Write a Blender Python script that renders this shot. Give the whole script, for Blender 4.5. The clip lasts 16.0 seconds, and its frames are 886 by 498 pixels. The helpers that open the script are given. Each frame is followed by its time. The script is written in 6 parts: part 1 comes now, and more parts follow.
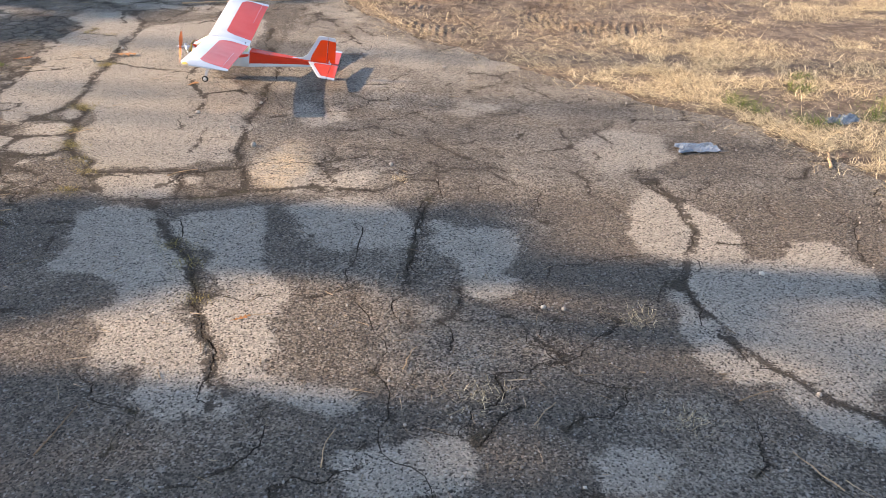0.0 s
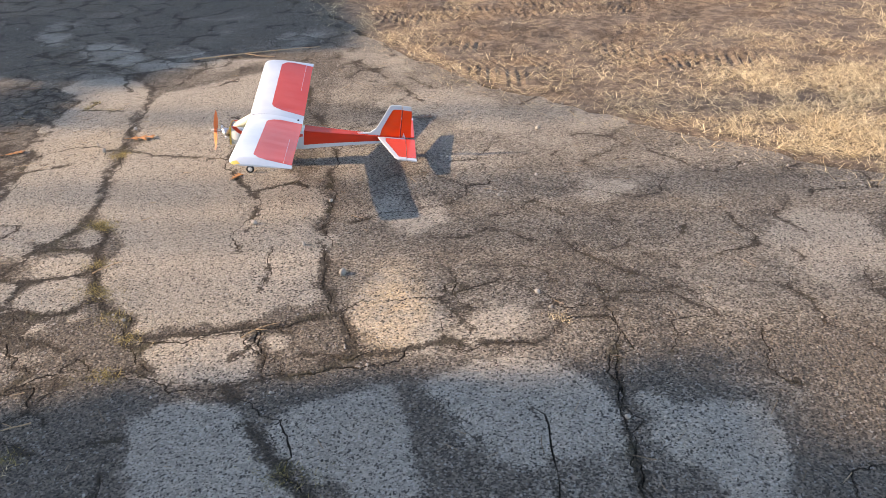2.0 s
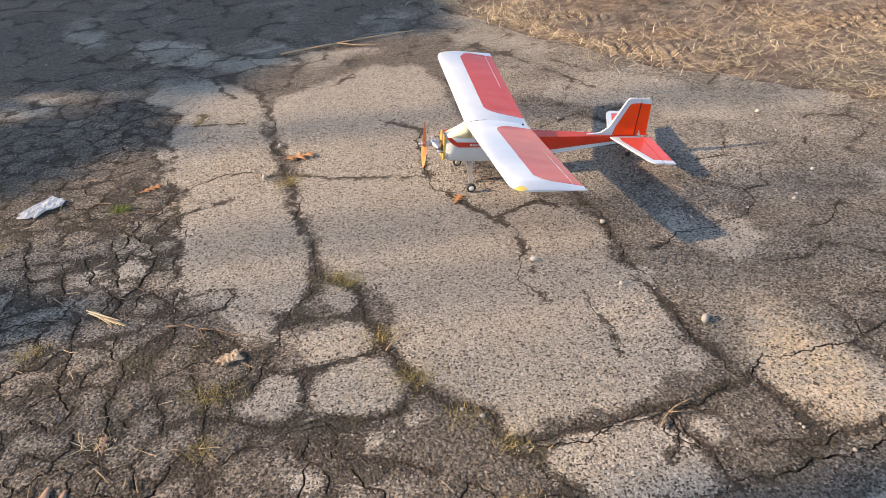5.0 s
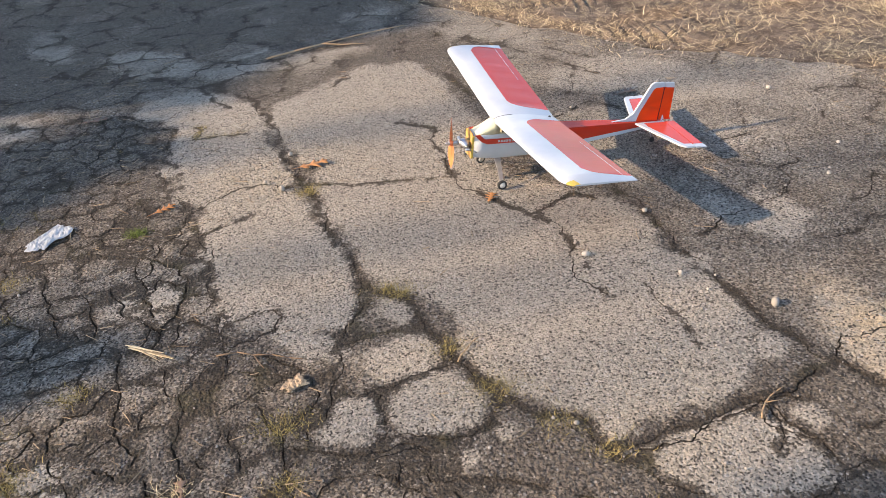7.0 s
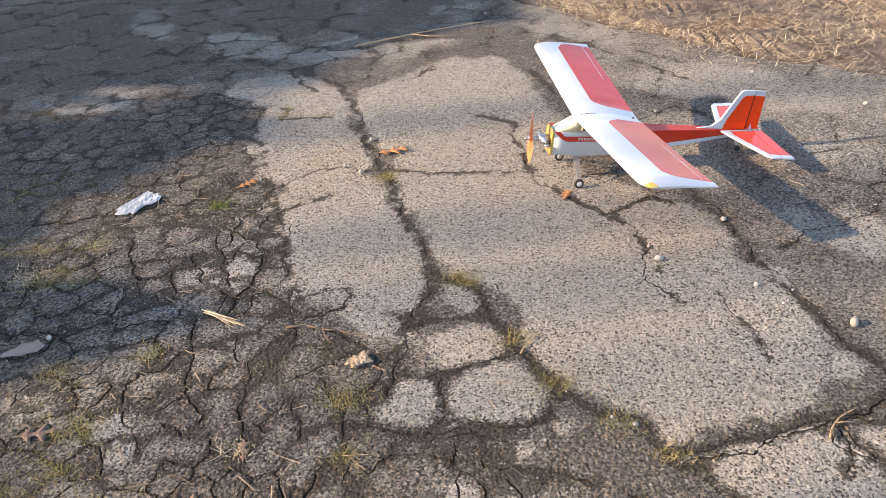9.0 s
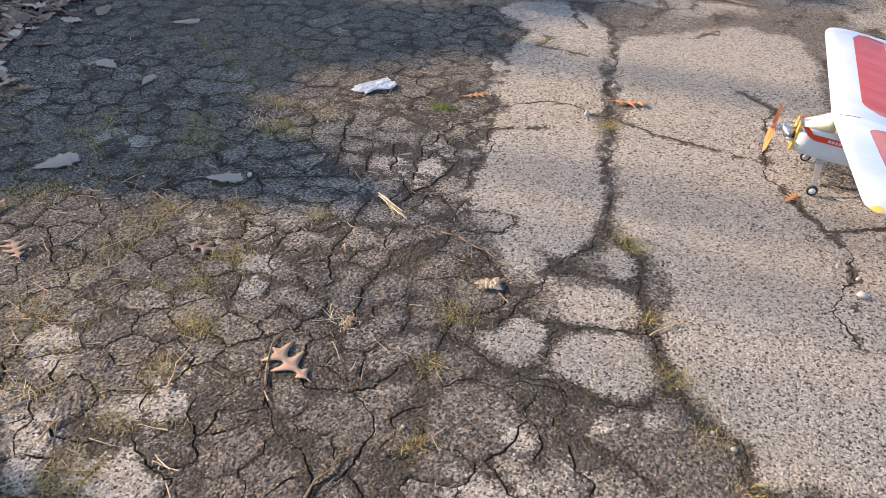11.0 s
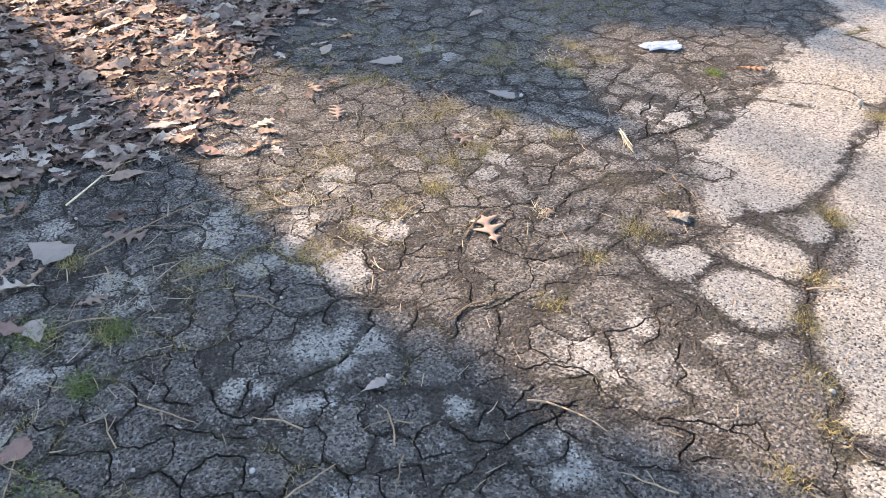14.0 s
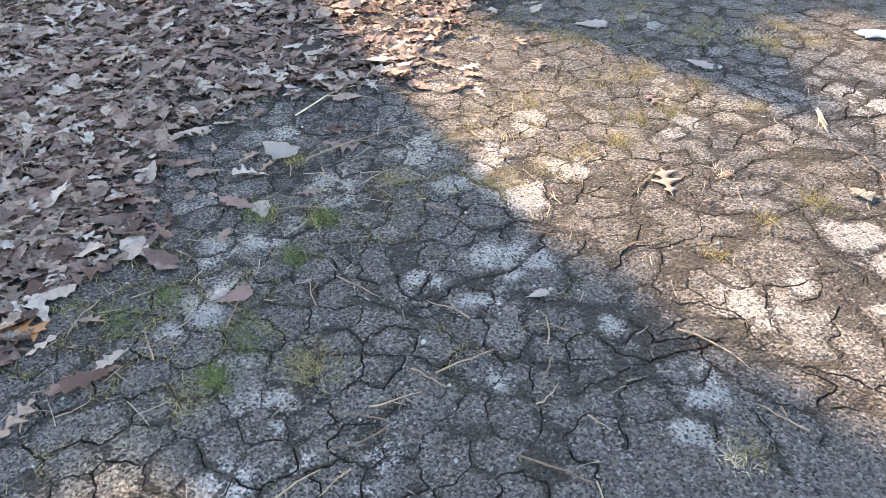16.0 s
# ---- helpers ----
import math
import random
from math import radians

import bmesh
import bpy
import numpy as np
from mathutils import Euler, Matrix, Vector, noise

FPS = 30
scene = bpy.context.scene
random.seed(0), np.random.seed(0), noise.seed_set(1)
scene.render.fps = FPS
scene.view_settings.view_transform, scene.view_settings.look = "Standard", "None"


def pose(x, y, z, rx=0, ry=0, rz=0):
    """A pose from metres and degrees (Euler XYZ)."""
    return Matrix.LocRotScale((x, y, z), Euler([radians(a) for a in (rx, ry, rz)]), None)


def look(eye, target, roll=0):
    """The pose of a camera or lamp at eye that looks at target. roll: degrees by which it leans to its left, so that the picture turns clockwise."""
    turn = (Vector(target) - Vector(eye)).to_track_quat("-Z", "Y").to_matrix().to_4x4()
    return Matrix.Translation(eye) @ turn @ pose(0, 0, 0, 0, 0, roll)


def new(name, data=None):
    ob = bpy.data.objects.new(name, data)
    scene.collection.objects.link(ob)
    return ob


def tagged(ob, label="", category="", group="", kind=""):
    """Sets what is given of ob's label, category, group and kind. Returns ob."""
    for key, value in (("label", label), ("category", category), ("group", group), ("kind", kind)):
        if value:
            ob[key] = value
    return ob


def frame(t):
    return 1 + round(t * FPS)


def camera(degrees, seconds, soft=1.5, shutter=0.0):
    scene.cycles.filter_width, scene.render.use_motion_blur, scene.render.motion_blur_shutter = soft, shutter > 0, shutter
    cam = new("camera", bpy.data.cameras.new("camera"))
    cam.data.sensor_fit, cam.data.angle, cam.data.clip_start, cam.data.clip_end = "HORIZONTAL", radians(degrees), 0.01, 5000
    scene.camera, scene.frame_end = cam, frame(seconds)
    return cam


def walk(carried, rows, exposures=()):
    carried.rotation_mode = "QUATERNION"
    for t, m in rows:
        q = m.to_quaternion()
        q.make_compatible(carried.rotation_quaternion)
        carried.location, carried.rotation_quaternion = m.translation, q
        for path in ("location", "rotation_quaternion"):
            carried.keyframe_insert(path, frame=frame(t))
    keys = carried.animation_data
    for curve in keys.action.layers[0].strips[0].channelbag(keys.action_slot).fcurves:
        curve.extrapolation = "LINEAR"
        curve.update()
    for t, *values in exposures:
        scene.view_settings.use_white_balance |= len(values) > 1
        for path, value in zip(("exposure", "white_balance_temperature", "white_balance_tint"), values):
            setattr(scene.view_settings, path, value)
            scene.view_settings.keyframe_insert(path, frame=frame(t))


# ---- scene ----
cam = camera(58.9, 16.0, soft=0.5)
PATH = [
    (0, (-0.028, 0.033, 1.521), (-0.009, 1.77, 0.53), 1.5),
    (0.5, (-0.123, 0.124, 1.525), (-0.146, 1.877, 0.564), 1.1),
    (1, (-0.245, 0.489, 1.522), (-0.277, 2.253, 0.581), 1.0),
    (1.5, (-0.491, 0.819, 1.516), (-0.48, 2.579, 0.565), -1.3),
    (2, (-0.658, 1.172, 1.51), (-0.599, 2.913, 0.528), -2.0),
    (2.5, (-0.846, 1.486, 1.532), (-0.765, 3.225, 0.548), -2.0),
    (3, (-1.133, 1.647, 1.521), (-1.005, 3.379, 0.529), -1.8),
    (3.5, (-1.376, 1.888, 1.47), (-1.237, 3.607, 0.457), -2.5),
    (4, (-1.575, 1.998, 1.486), (-1.416, 3.706, 0.457), -3.6),
    (4.5, (-1.791, 1.976, 1.485), (-1.566, 3.668, 0.442), -3.3),
    (4.7, (-1.881, 1.966, 1.47), (-1.645, 3.651, 0.42), -3.3),
    (6.8, (-2.27, 2.158, 1.477), (-1.876, 3.791, 0.392), -5.7),
    (7, (-2.29, 2.147, 1.475), (-1.917, 3.786, 0.391), -5.6),
    (7.5, (-2.318, 2.125, 1.461), (-1.994, 3.779, 0.385), -4.8),
    (8, (-2.306, 2.111, 1.464), (-2.016, 3.771, 0.387), -4.6),
    (8.5, (-2.304, 2.108, 1.468), (-2.046, 3.776, 0.394), -4.6),
    (8.7, (-2.305, 2.109, 1.467), (-2.065, 3.78, 0.394), -4.5),
    (10.8, (-2.032, 2.195, 1.373), (-2.42, 3.802, 0.247), 0.0),
    (11, (-1.981, 2.146, 1.369), (-2.451, 3.709, 0.213), 1.1),
    (11.5, (-1.837, 2.13, 1.383), (-2.537, 3.584, 0.203), 0.0),
    (12, (-1.729, 2.19, 1.379), (-2.602, 3.535, 0.183), -1.3),
    (12.5, (-1.663, 2.085, 1.394), (-2.662, 3.332, 0.191), -3.4),
    (12.7, (-1.63, 2.015, 1.392), (-2.632, 3.254, 0.184), -2.9),
    (13, (-1.562, 1.913, 1.388), (-2.581, 3.143, 0.184), -2.6),
    (13.5, (-1.471, 1.857, 1.418), (-2.521, 3.061, 0.214), -1.4),
    (14, (-1.403, 1.885, 1.415), (-2.558, 3.009, 0.23), -1.3),
    (14.5, (-1.322, 1.916, 1.392), (-2.612, 2.884, 0.208), -2.8),
    (15, (-1.282, 1.864, 1.398), (-2.619, 2.761, 0.212), -2.5),
    (15.5, (-1.222, 1.768, 1.402), (-2.593, 2.596, 0.203), -2.2),
    (16, (-1.185, 1.701, 1.404), (-2.588, 2.465, 0.2), -2.0),
]
walk(cam, [(t, look(eye, target, roll)) for t, eye, target, roll in PATH],
     [(0.0, 1.78, 7550, 17), (3.5, 1.6, 7750, 17), (7.0, 1.58, 7350, 15), (8.0, 1.7, 7300, 15), (11.0, 1.76, 7000, 17), (12.0, 2.04, 6900, 17), (13.5, 2.28, 6850, 17), (16.0, 2.84, 7250, 17)])

# ---- light ----
SUN_AZ, SUN_EL = radians(-3.9), radians(24.3)      # way that the light travels over the ground, and its height
world = bpy.data.worlds.new("sky")
scene.world = world
world.use_nodes = True
wn = world.node_tree.nodes
sky = wn.new("ShaderNodeTexSky")
sky.sky_type, sky.sun_disc = "NISHITA", False
sky.sun_elevation, sky.sun_rotation = SUN_EL, radians(274)
sky.air_density, sky.dust_density, sky.ozone_density = 1.0, 0.6, 3.0
wn["Background"].inputs["Strength"].default_value = 0.15
world.node_tree.links.new(sky.outputs["Color"], wn["Background"].inputs["Color"])
sun = new("sun", bpy.data.lights.new("sun", "SUN"))
sun.data.energy, sun.data.angle, sun.data.color = 3.8, radians(0.6), (1.0, 0.82, 0.615)
SUN_WAY = Vector((math.cos(SUN_AZ) * math.cos(SUN_EL), math.sin(SUN_AZ) * math.cos(SUN_EL), -math.sin(SUN_EL)))
sun.matrix_world = Matrix.Translation((-20, 4, 12)) @ SUN_WAY.to_track_quat("-Z", "Y").to_matrix().to_4x4()

rng = np.random.default_rng(7)


# ---- small helpers ----
def mesh_object(name, bm, material, parent=None, label="", smooth=True):
    me = bpy.data.meshes.new(name)
    bm.to_mesh(me)
    bm.free()
    return mesh_link(name, me, material, parent, label, smooth)


def mesh_link(name, me, material, parent=None, label="", smooth=True):
    for m in (material if isinstance(material, (list, tuple)) else [material]):
        me.materials.append(m)
    if smooth:
        me.polygons.foreach_set("use_smooth", [True] * len(me.polygons))
    ob = new(name, me)
    if parent:
        ob.parent = parent
    if label:
        tagged(ob, label)
    return ob


def part(name, bm, material, parent, label="", smooth=True):
    return mesh_object(name, bm, material, parent, label, smooth)


def raw(name, verts, faces, material, parent=None, label="", smooth=True, floats=()):
    me = bpy.data.meshes.new(name)
    me.from_pydata([tuple(v) for v in verts], [], [tuple(f) for f in faces])
    for key, values in floats:
        me.attributes.new(key, "FLOAT", "POINT").data.foreach_set("value", np.asarray(values, np.float32))
    return mesh_link(name, me, material, parent, label, smooth)


def inside(pts, poly):
    x, y = pts[:, 0], pts[:, 1]
    res = np.zeros(len(pts), bool)
    for (x0, y0), (x1, y1) in zip(poly, poly[1:] + poly[:1]):
        cross = (y0 > y) != (y1 > y)
        res ^= cross & (x < (x1 - x0) * (y - y0) / ((y1 - y0) or 1e-9) + x0)
    return res


def near_line(pts, line):
    best = np.full(len(pts), 1e9)
    for a, b in zip(line, line[1:]):
        a, b = np.array(a), np.array(b)
        d = b - a
        t = np.clip(((pts - a) @ d) / (d @ d + 1e-12), 0, 1)
        best = np.minimum(best, np.hypot(*(pts - a - t[:, None] * d).T))
    return best


_tab = np.random.default_rng(3).random((64, 64))


def bumps(x, y, scale):
    """Smooth value noise, 0 to 1."""
    x, y = np.asarray(x) * scale + 100, np.asarray(y) * scale + 100
    i, j = np.floor(x).astype(int), np.floor(y).astype(int)
    u, v = x - i, y - j
    u, v = u * u * (3 - 2 * u), v * v * (3 - 2 * v)
    g = lambda a, b: _tab[a % 64, b % 64]
    return (g(i, j) * (1 - u) + g(i + 1, j) * u) * (1 - v) + (g(i, j + 1) * (1 - u) + g(i + 1, j + 1) * u) * v


def relief(x, y):
    """The drive's gentle unevenness."""
    return 0.010 * (bumps(x, y, 0.9) - 0.5) + 0.004 * (bumps(x, y, 5.0) - 0.5)


# ---- materials ----
class Nodes:
    """A short way to write node materials."""

    def __init__(self, name):
        self.mat = bpy.data.materials.new(name)
        self.mat.use_nodes = True
        self.t = self.mat.node_tree
        self.bsdf = self.t.nodes["Principled BSDF"]
        self.out = self.t.nodes["Material Output"]
        self.co = self.t.nodes.new("ShaderNodeTexCoord").outputs["Object"]

    def node(self, kind, **inputs):
        n = self.t.nodes.new("ShaderNode" + kind)
        for k, v in inputs.items():
            k = k.replace("_", " ")
            self.put(n.inputs[int(k[1:])] if k[0] == "i" and k[1:].isdigit() else n.inputs[k], v)
        return n

    def put(self, socket, v):
        if isinstance(v, bpy.types.NodeSocket):
            self.t.links.new(v, socket)
        else:
            socket.default_value = v

    def noise(self, scale, detail=4, rough=0.55, co=None, dist=0.0):
        return self.node("TexNoise", Vector=co or self.co, Scale=scale, Detail=detail, Roughness=rough, Distortion=dist).outputs["Fac"]

    def cells(self, scale, feature="F1", out="Distance", co=None):
        n = self.node("TexVoronoi", Vector=co or self.co, Scale=scale)
        n.feature = feature
        return n.outputs[out]

    def math(self, op, a, b=0.0, clamp=False):
        n = self.node("Math", i0=a, i1=b)
        n.operation, n.use_clamp = op, clamp
        return n.outputs[0]

    def ramp(self, fac, lo, hi):
        n = self.node("MapRange", Value=fac)
        n.inputs[1].default_value, n.inputs[2].default_value = lo, hi
        return n.outputs[0]

    def mix(self, fac, a, b, blend="MIX"):
        n = self.t.nodes.new("ShaderNodeMix")
        n.data_type, n.blend_type = "RGBA", blend
        for s, v in zip((n.inputs[0], n.inputs[6], n.inputs[7]), (fac, a, b)):
            if not isinstance(v, bpy.types.NodeSocket) and s.type == "RGBA":
                v = (*v, 1) if len(v) == 3 else v
            self.put(s, v)
        return n.outputs[2]

    def attr(self, name):
        n = self.t.nodes.new("ShaderNodeAttribute")
        n.attribute_name = name
        return n.outputs["Fac"]

    def island(self):
        return self.t.nodes.new("ShaderNodeNewGeometry").outputs["Random Per Island"]

    def random(self):
        return self.t.nodes.new("ShaderNodeObjectInfo").outputs["Random"]

    def bump(self, height, dist, strength=1.0, prior=None):
        n = self.node("Bump", Height=height, Distance=dist, Strength=strength)
        if prior:
            self.put(n.inputs["Normal"], prior)
        return n.outputs[0]

    def done(self, color, rough=0.8, normal=None, metal=0.0, spec=0.4, **more):
        b = self.bsdf.inputs
        self.put(b["Base Color"], color if isinstance(color, bpy.types.NodeSocket) else (*color, 1))
        self.put(b["Roughness"], rough)
        self.put(b["Metallic"], metal)
        self.put(b["Specular IOR Level"], spec)
        if normal:
            self.put(b["Normal"], normal)
        for k, v in more.items():
            self.put(b[k.replace("_", " ")], v)
        return self.mat


def asphalt_material():
    n = Nodes("worn_asphalt")
    stones = n.node("SeparateColor", Color=n.cells(160, out="Color"))
    grey, pick = stones.outputs[0], stones.outputs[1]
    dist = n.cells(160)
    chips = n.cells(95)
    pits = n.noise(140, 2, 0.5)
    fine = n.noise(420, 3)
    mid = n.noise(7, 7, 0.7)
    small = n.noise(38, 5, 0.65)
    big = n.noise(1.7, 4)
    broad = n.noise(0.7, 3)
    # the coat is gone where the wear passes its ragged border
    wear = n.math("ADD", n.attr("wear"), n.math("MULTIPLY", n.math("SUBTRACT", mid, 0.5), 0.40))
    wear = n.math("ADD", wear, n.math("MULTIPLY", n.math("SUBTRACT", small, 0.5), 0.30))
    wear = n.math("ADD", wear, n.math("MULTIPLY", n.math("SUBTRACT", grey, 0.5), 0.10))
    mask = n.ramp(wear, 0.34, 0.62)
    dark = n.mix(big, (0.148, 0.126, 0.105), (0.20, 0.166, 0.132))
    dark = n.mix(n.ramp(small, 0.50, 0.95), dark, (0.23, 0.19, 0.15))
    light = n.mix(big, (0.35, 0.311, 0.263), (0.415, 0.364, 0.298))
    light = n.mix(n.ramp(small, 0.52, 0.92), light, (0.27, 0.238, 0.198))
    light = n.mix(n.ramp(broad, 0.55, 0.75), light, (0.42, 0.352, 0.265))
    col = n.mix(mask, dark, light)
    tan = n.ramp(n.attr("sand"), 0.15, 0.9)
    col = n.mix(n.math("MULTIPLY", tan, n.ramp(mid, 0.35, 0.6)), col, (0.62, 0.47, 0.30))
    col = n.mix(1.0, col, n.mix(n.attr("tint"), (0.78, 0.785, 0.79), (1.22, 1.215, 1.20)), "MULTIPLY")
    # single stones of the mix, pale ones among them, and the pits between
    col = n.mix(0.9, col, n.mix(mask, n.mix(grey, (0.46, 0.46, 0.46), (1.58, 1.57, 1.55)), n.mix(grey, (0.70, 0.695, 0.69), (1.42, 1.415, 1.40))), "MULTIPLY")
    col = n.mix(n.math("MULTIPLY", n.math("GREATER_THAN", pick, 0.955), 0.8), col, n.mix(mask, (0.36, 0.33, 0.29), (0.52, 0.475, 0.41)))
    col = n.mix(n.math("MULTIPLY", n.math("LESS_THAN", pick, 0.06), 0.85), col, (0.045, 0.038, 0.032))
    soil = n.math("ADD", n.attr("grime"), n.math("MULTIPLY", n.math("SUBTRACT", small, 0.5), 1.3))
    soil = n.math("ADD", soil, n.math("MULTIPLY", n.math("SUBTRACT", mid, 0.5), 1.1))
    soil = n.ramp(n.math("ADD", soil, n.math("MULTIPLY", n.math("SUBTRACT", pits, 0.5), 0.8)), 0.58, 0.78)
    col = n.mix(n.math("MULTIPLY", soil, 0.88), col, n.mix(n.ramp(fine, 0.35, 0.65), (0.022, 0.018, 0.014), (0.105, 0.082, 0.060)))
    moss = n.math("MULTIPLY", n.ramp(n.attr("grime"), 0.4, 0.9), n.ramp(n.noise(5, 5), 0.54, 0.66))
    col = n.mix(n.math("MULTIPLY", moss, 0.3), col, (0.10, 0.095, 0.035))
    col = n.mix(n.math("MULTIPLY", n.ramp(pits, 0.605, 0.64), 0.9), col, (0.045, 0.037, 0.030))
    nor = n.bump(n.math("SUBTRACT", 1.0, n.ramp(pits, 0.47, 0.68)), 0.0045, 0.9)
    nor = n.bump(n.math("SUBTRACT", n.math("MULTIPLY", fine, 0.5), dist), 0.010, 1.0, nor)
    nor = n.bump(n.math("MULTIPLY", chips, n.math("SUBTRACT", mask, 1.2)), 0.019, 1.0, nor)
    nor = n.bump(small, 0.022, 0.8, nor)
    nor = n.bump(n.noise(135, 3, 0.6), 0.009, 0.9, nor)
    return n.done(col, 0.88, nor, spec=0.2)


def soil_material():
    n = Nodes("verge_soil")
    a, b, f = n.noise(1.3, 5), n.noise(14, 6, 0.65), n.noise(160, 4)
    col = n.mix(a, (0.075, 0.057, 0.044), (0.135, 0.102, 0.076))
    col = n.mix(n.ramp(b, 0.42, 0.6), col, (0.215, 0.165, 0.122))
    col = n.mix(n.ramp(f, 0.5, 0.75), col, (0.07, 0.052, 0.038))
    col = n.mix(n.ramp(n.attr("bed"), 0.2, 0.8), col, n.mix(f, (0.024, 0.02, 0.015), (0.09, 0.072, 0.05)))
    col = n.mix(n.math("MULTIPLY", n.ramp(n.attr("mould"), 0.2, 0.8), 0.85), col, (0.055, 0.042, 0.03))
    nor = n.bump(b, 0.05, 0.9)
    nor = n.bump(n.math("SUBTRACT", f, n.cells(110)), 0.006, 0.8, nor)
    return n.done(col, 0.95, nor, spec=0.15)


def plain(name, lo, hi, rough=0.8, scale=40, depth=0.0, spec=0.3, metal=0.0, islands=False, objects=False, sheer=0.0):
    """A colour that drifts between two tones, with fine relief."""
    n = Nodes(name)
    f = n.noise(scale, 5, 0.6)
    if islands or objects:
        r = n.island() if islands else n.random()
        f = n.math("ADD", n.math("MULTIPLY", f, 0.45), n.math("MULTIPLY", r, 0.6), True)
    col = n.mix(n.ramp(f, 0.2, 0.8), lo, hi)
    nor = n.bump(f, depth, 0.8) if depth else None
    mat = n.done(col, rough, nor, metal, spec)
    if sheer:
        thin = n.node("BsdfTranslucent", Color=col)
        both = n.node("MixShader", Fac=sheer, i1=n.bsdf.outputs[0], i2=thin.outputs[0])
        n.t.links.new(both.outputs[0], n.out.inputs[0])
    return mat


def film_material(name, lo, hi, clear):
    """Glossy shrunk film: part of the light goes through, coloured."""
    n = Nodes(name)
    f = n.noise(9, 4)
    col = n.mix(f, lo, hi)
    wrinkle = n.node("Mapping", Vector=n.co)
    wrinkle.inputs["Scale"].default_value = (4, 60, 10)
    nor = n.bump(n.noise(1.0, 3, co=wrinkle.outputs[0]), 0.004, 0.35)
    n.done(col, 0.22, nor, spec=0.5)
    thin = n.node("BsdfTranslucent", Color=col)
    see = n.node("BsdfTransparent", Color=(min(1, hi[0] * 1.25), hi[1] * 1.6, hi[2] * 1.3, 1))
    both = n.node("MixShader", Fac=0.42, i1=thin.outputs[0], i2=see.outputs[0])
    end = n.node("MixShader", Fac=clear, i1=n.bsdf.outputs[0], i2=both.outputs[0])
    n.t.links.new(end.outputs[0], n.out.inputs[0])
    return n.mat


def leaf_material(name, tones):
    """Dead leaves of several browns, one to a leaf, with darker blotches and veins' grain."""
    n = Nodes(name)
    ramp = n.node("ValToRGB", Fac=n.island())
    ramp.color_ramp.interpolation = "CONSTANT"
    while len(ramp.color_ramp.elements) < len(tones):
        ramp.color_ramp.elements.new(0.5)
    for k, (element, tone) in enumerate(zip(ramp.color_ramp.elements, tones)):
        element.position, element.color = k / len(tones), (*tone, 1)
    f = n.noise(55, 5, 0.65)
    col = n.mix(n.ramp(f, 0.45, 0.75), ramp.outputs[0], n.mix(0.5, ramp.outputs[0], (0.06, 0.035, 0.025)))
    col = n.mix(n.math("MULTIPLY", n.ramp(n.noise(16, 3), 0.55, 0.8), 0.5), col, (0.40, 0.32, 0.24))
    n.done(col, 0.82, n.bump(f, 0.003, 0.8), spec=0.12)
    thin = n.node("BsdfTranslucent", Color=col)
    both = n.node("MixShader", Fac=0.14, i1=n.bsdf.outputs[0], i2=thin.outputs[0])
    n.t.links.new(both.outputs[0], n.out.inputs[0])
    return n.mat


ASPHALT = asphalt_material()
SOIL = soil_material()
STRAW = plain("dry_grass", (0.30, 0.21, 0.11), (0.93, 0.77, 0.49), 0.75, 12, islands=True, sheer=0.25)
GREEN = plain("green_grass", (0.055, 0.085, 0.018), (0.19, 0.22, 0.055), 0.7, 12, islands=True, sheer=0.3)
OLIVE = plain("moss_grass", (0.13, 0.108, 0.038), (0.46, 0.355, 0.14), 0.8, 12, islands=True, sheer=0.25)
LITTER = leaf_material("dead_leaves", ((0.12, 0.068, 0.046), (0.24, 0.14, 0.095), (0.26, 0.158, 0.115), (0.19, 0.13, 0.092), (0.34, 0.235, 0.16), (0.26, 0.175, 0.12), (0.43, 0.32, 0.225), (0.15, 0.092, 0.068), (0.34, 0.225, 0.152), (0.50, 0.39, 0.285)))
LEAF_TAN = plain("tan_leaf", (0.16, 0.10, 0.07), (0.27, 0.18, 0.125), 0.7, 45, 0.002, objects=True, sheer=0.15)
LEAF_RUST = plain("rust_leaf", (0.36, 0.15, 0.05), (0.52, 0.24, 0.09), 0.6, 45, 0.002, objects=True, sheer=0.15)
LEAF_PALE = plain("bleached_leaf", (0.38, 0.28, 0.18), (0.50, 0.385, 0.26), 0.75, 45, 0.002, objects=True, sheer=0.15)
LEAF_GREY = plain("grey_leaf", (0.25, 0.19, 0.14), (0.40, 0.315, 0.24), 0.8, 45, 0.002, objects=True, sheer=0.15)
TWIG = plain("twig_bark", (0.12, 0.082, 0.052), (0.43, 0.32, 0.205), 0.85, 60, 0.002, islands=True)
TWIGS = plain("twig_wood", (0.13, 0.08, 0.05), (0.42, 0.29, 0.17), 0.85, 60, 0.002, objects=True)
PEBBLES = plain("gravel_stone", (0.12, 0.105, 0.09), (0.40, 0.36, 0.31), 0.8, 90, 0.002, islands=True)
PEBBLE = plain("pebble_stone", (0.22, 0.20, 0.17), (0.42, 0.38, 0.33), 0.85, 120, 0.002, objects=True)
BARK = plain("tree_bark", (0.06, 0.048, 0.038), (0.17, 0.14, 0.11), 0.95, 14, 0.04)
NEEDLE = plain("tree_needles", (0.025, 0.045, 0.018), (0.07, 0.10, 0.035), 0.7, 3, islands=True)
WHITE = plain("white_covering", (0.42, 0.445, 0.475), (0.51, 0.53, 0.55), 0.32, 14, 0.0015, 0.5)
CREAM = plain("cream_canopy", (0.66, 0.58, 0.36), (0.76, 0.69, 0.47), 0.3, 25, 0.0, 0.5)
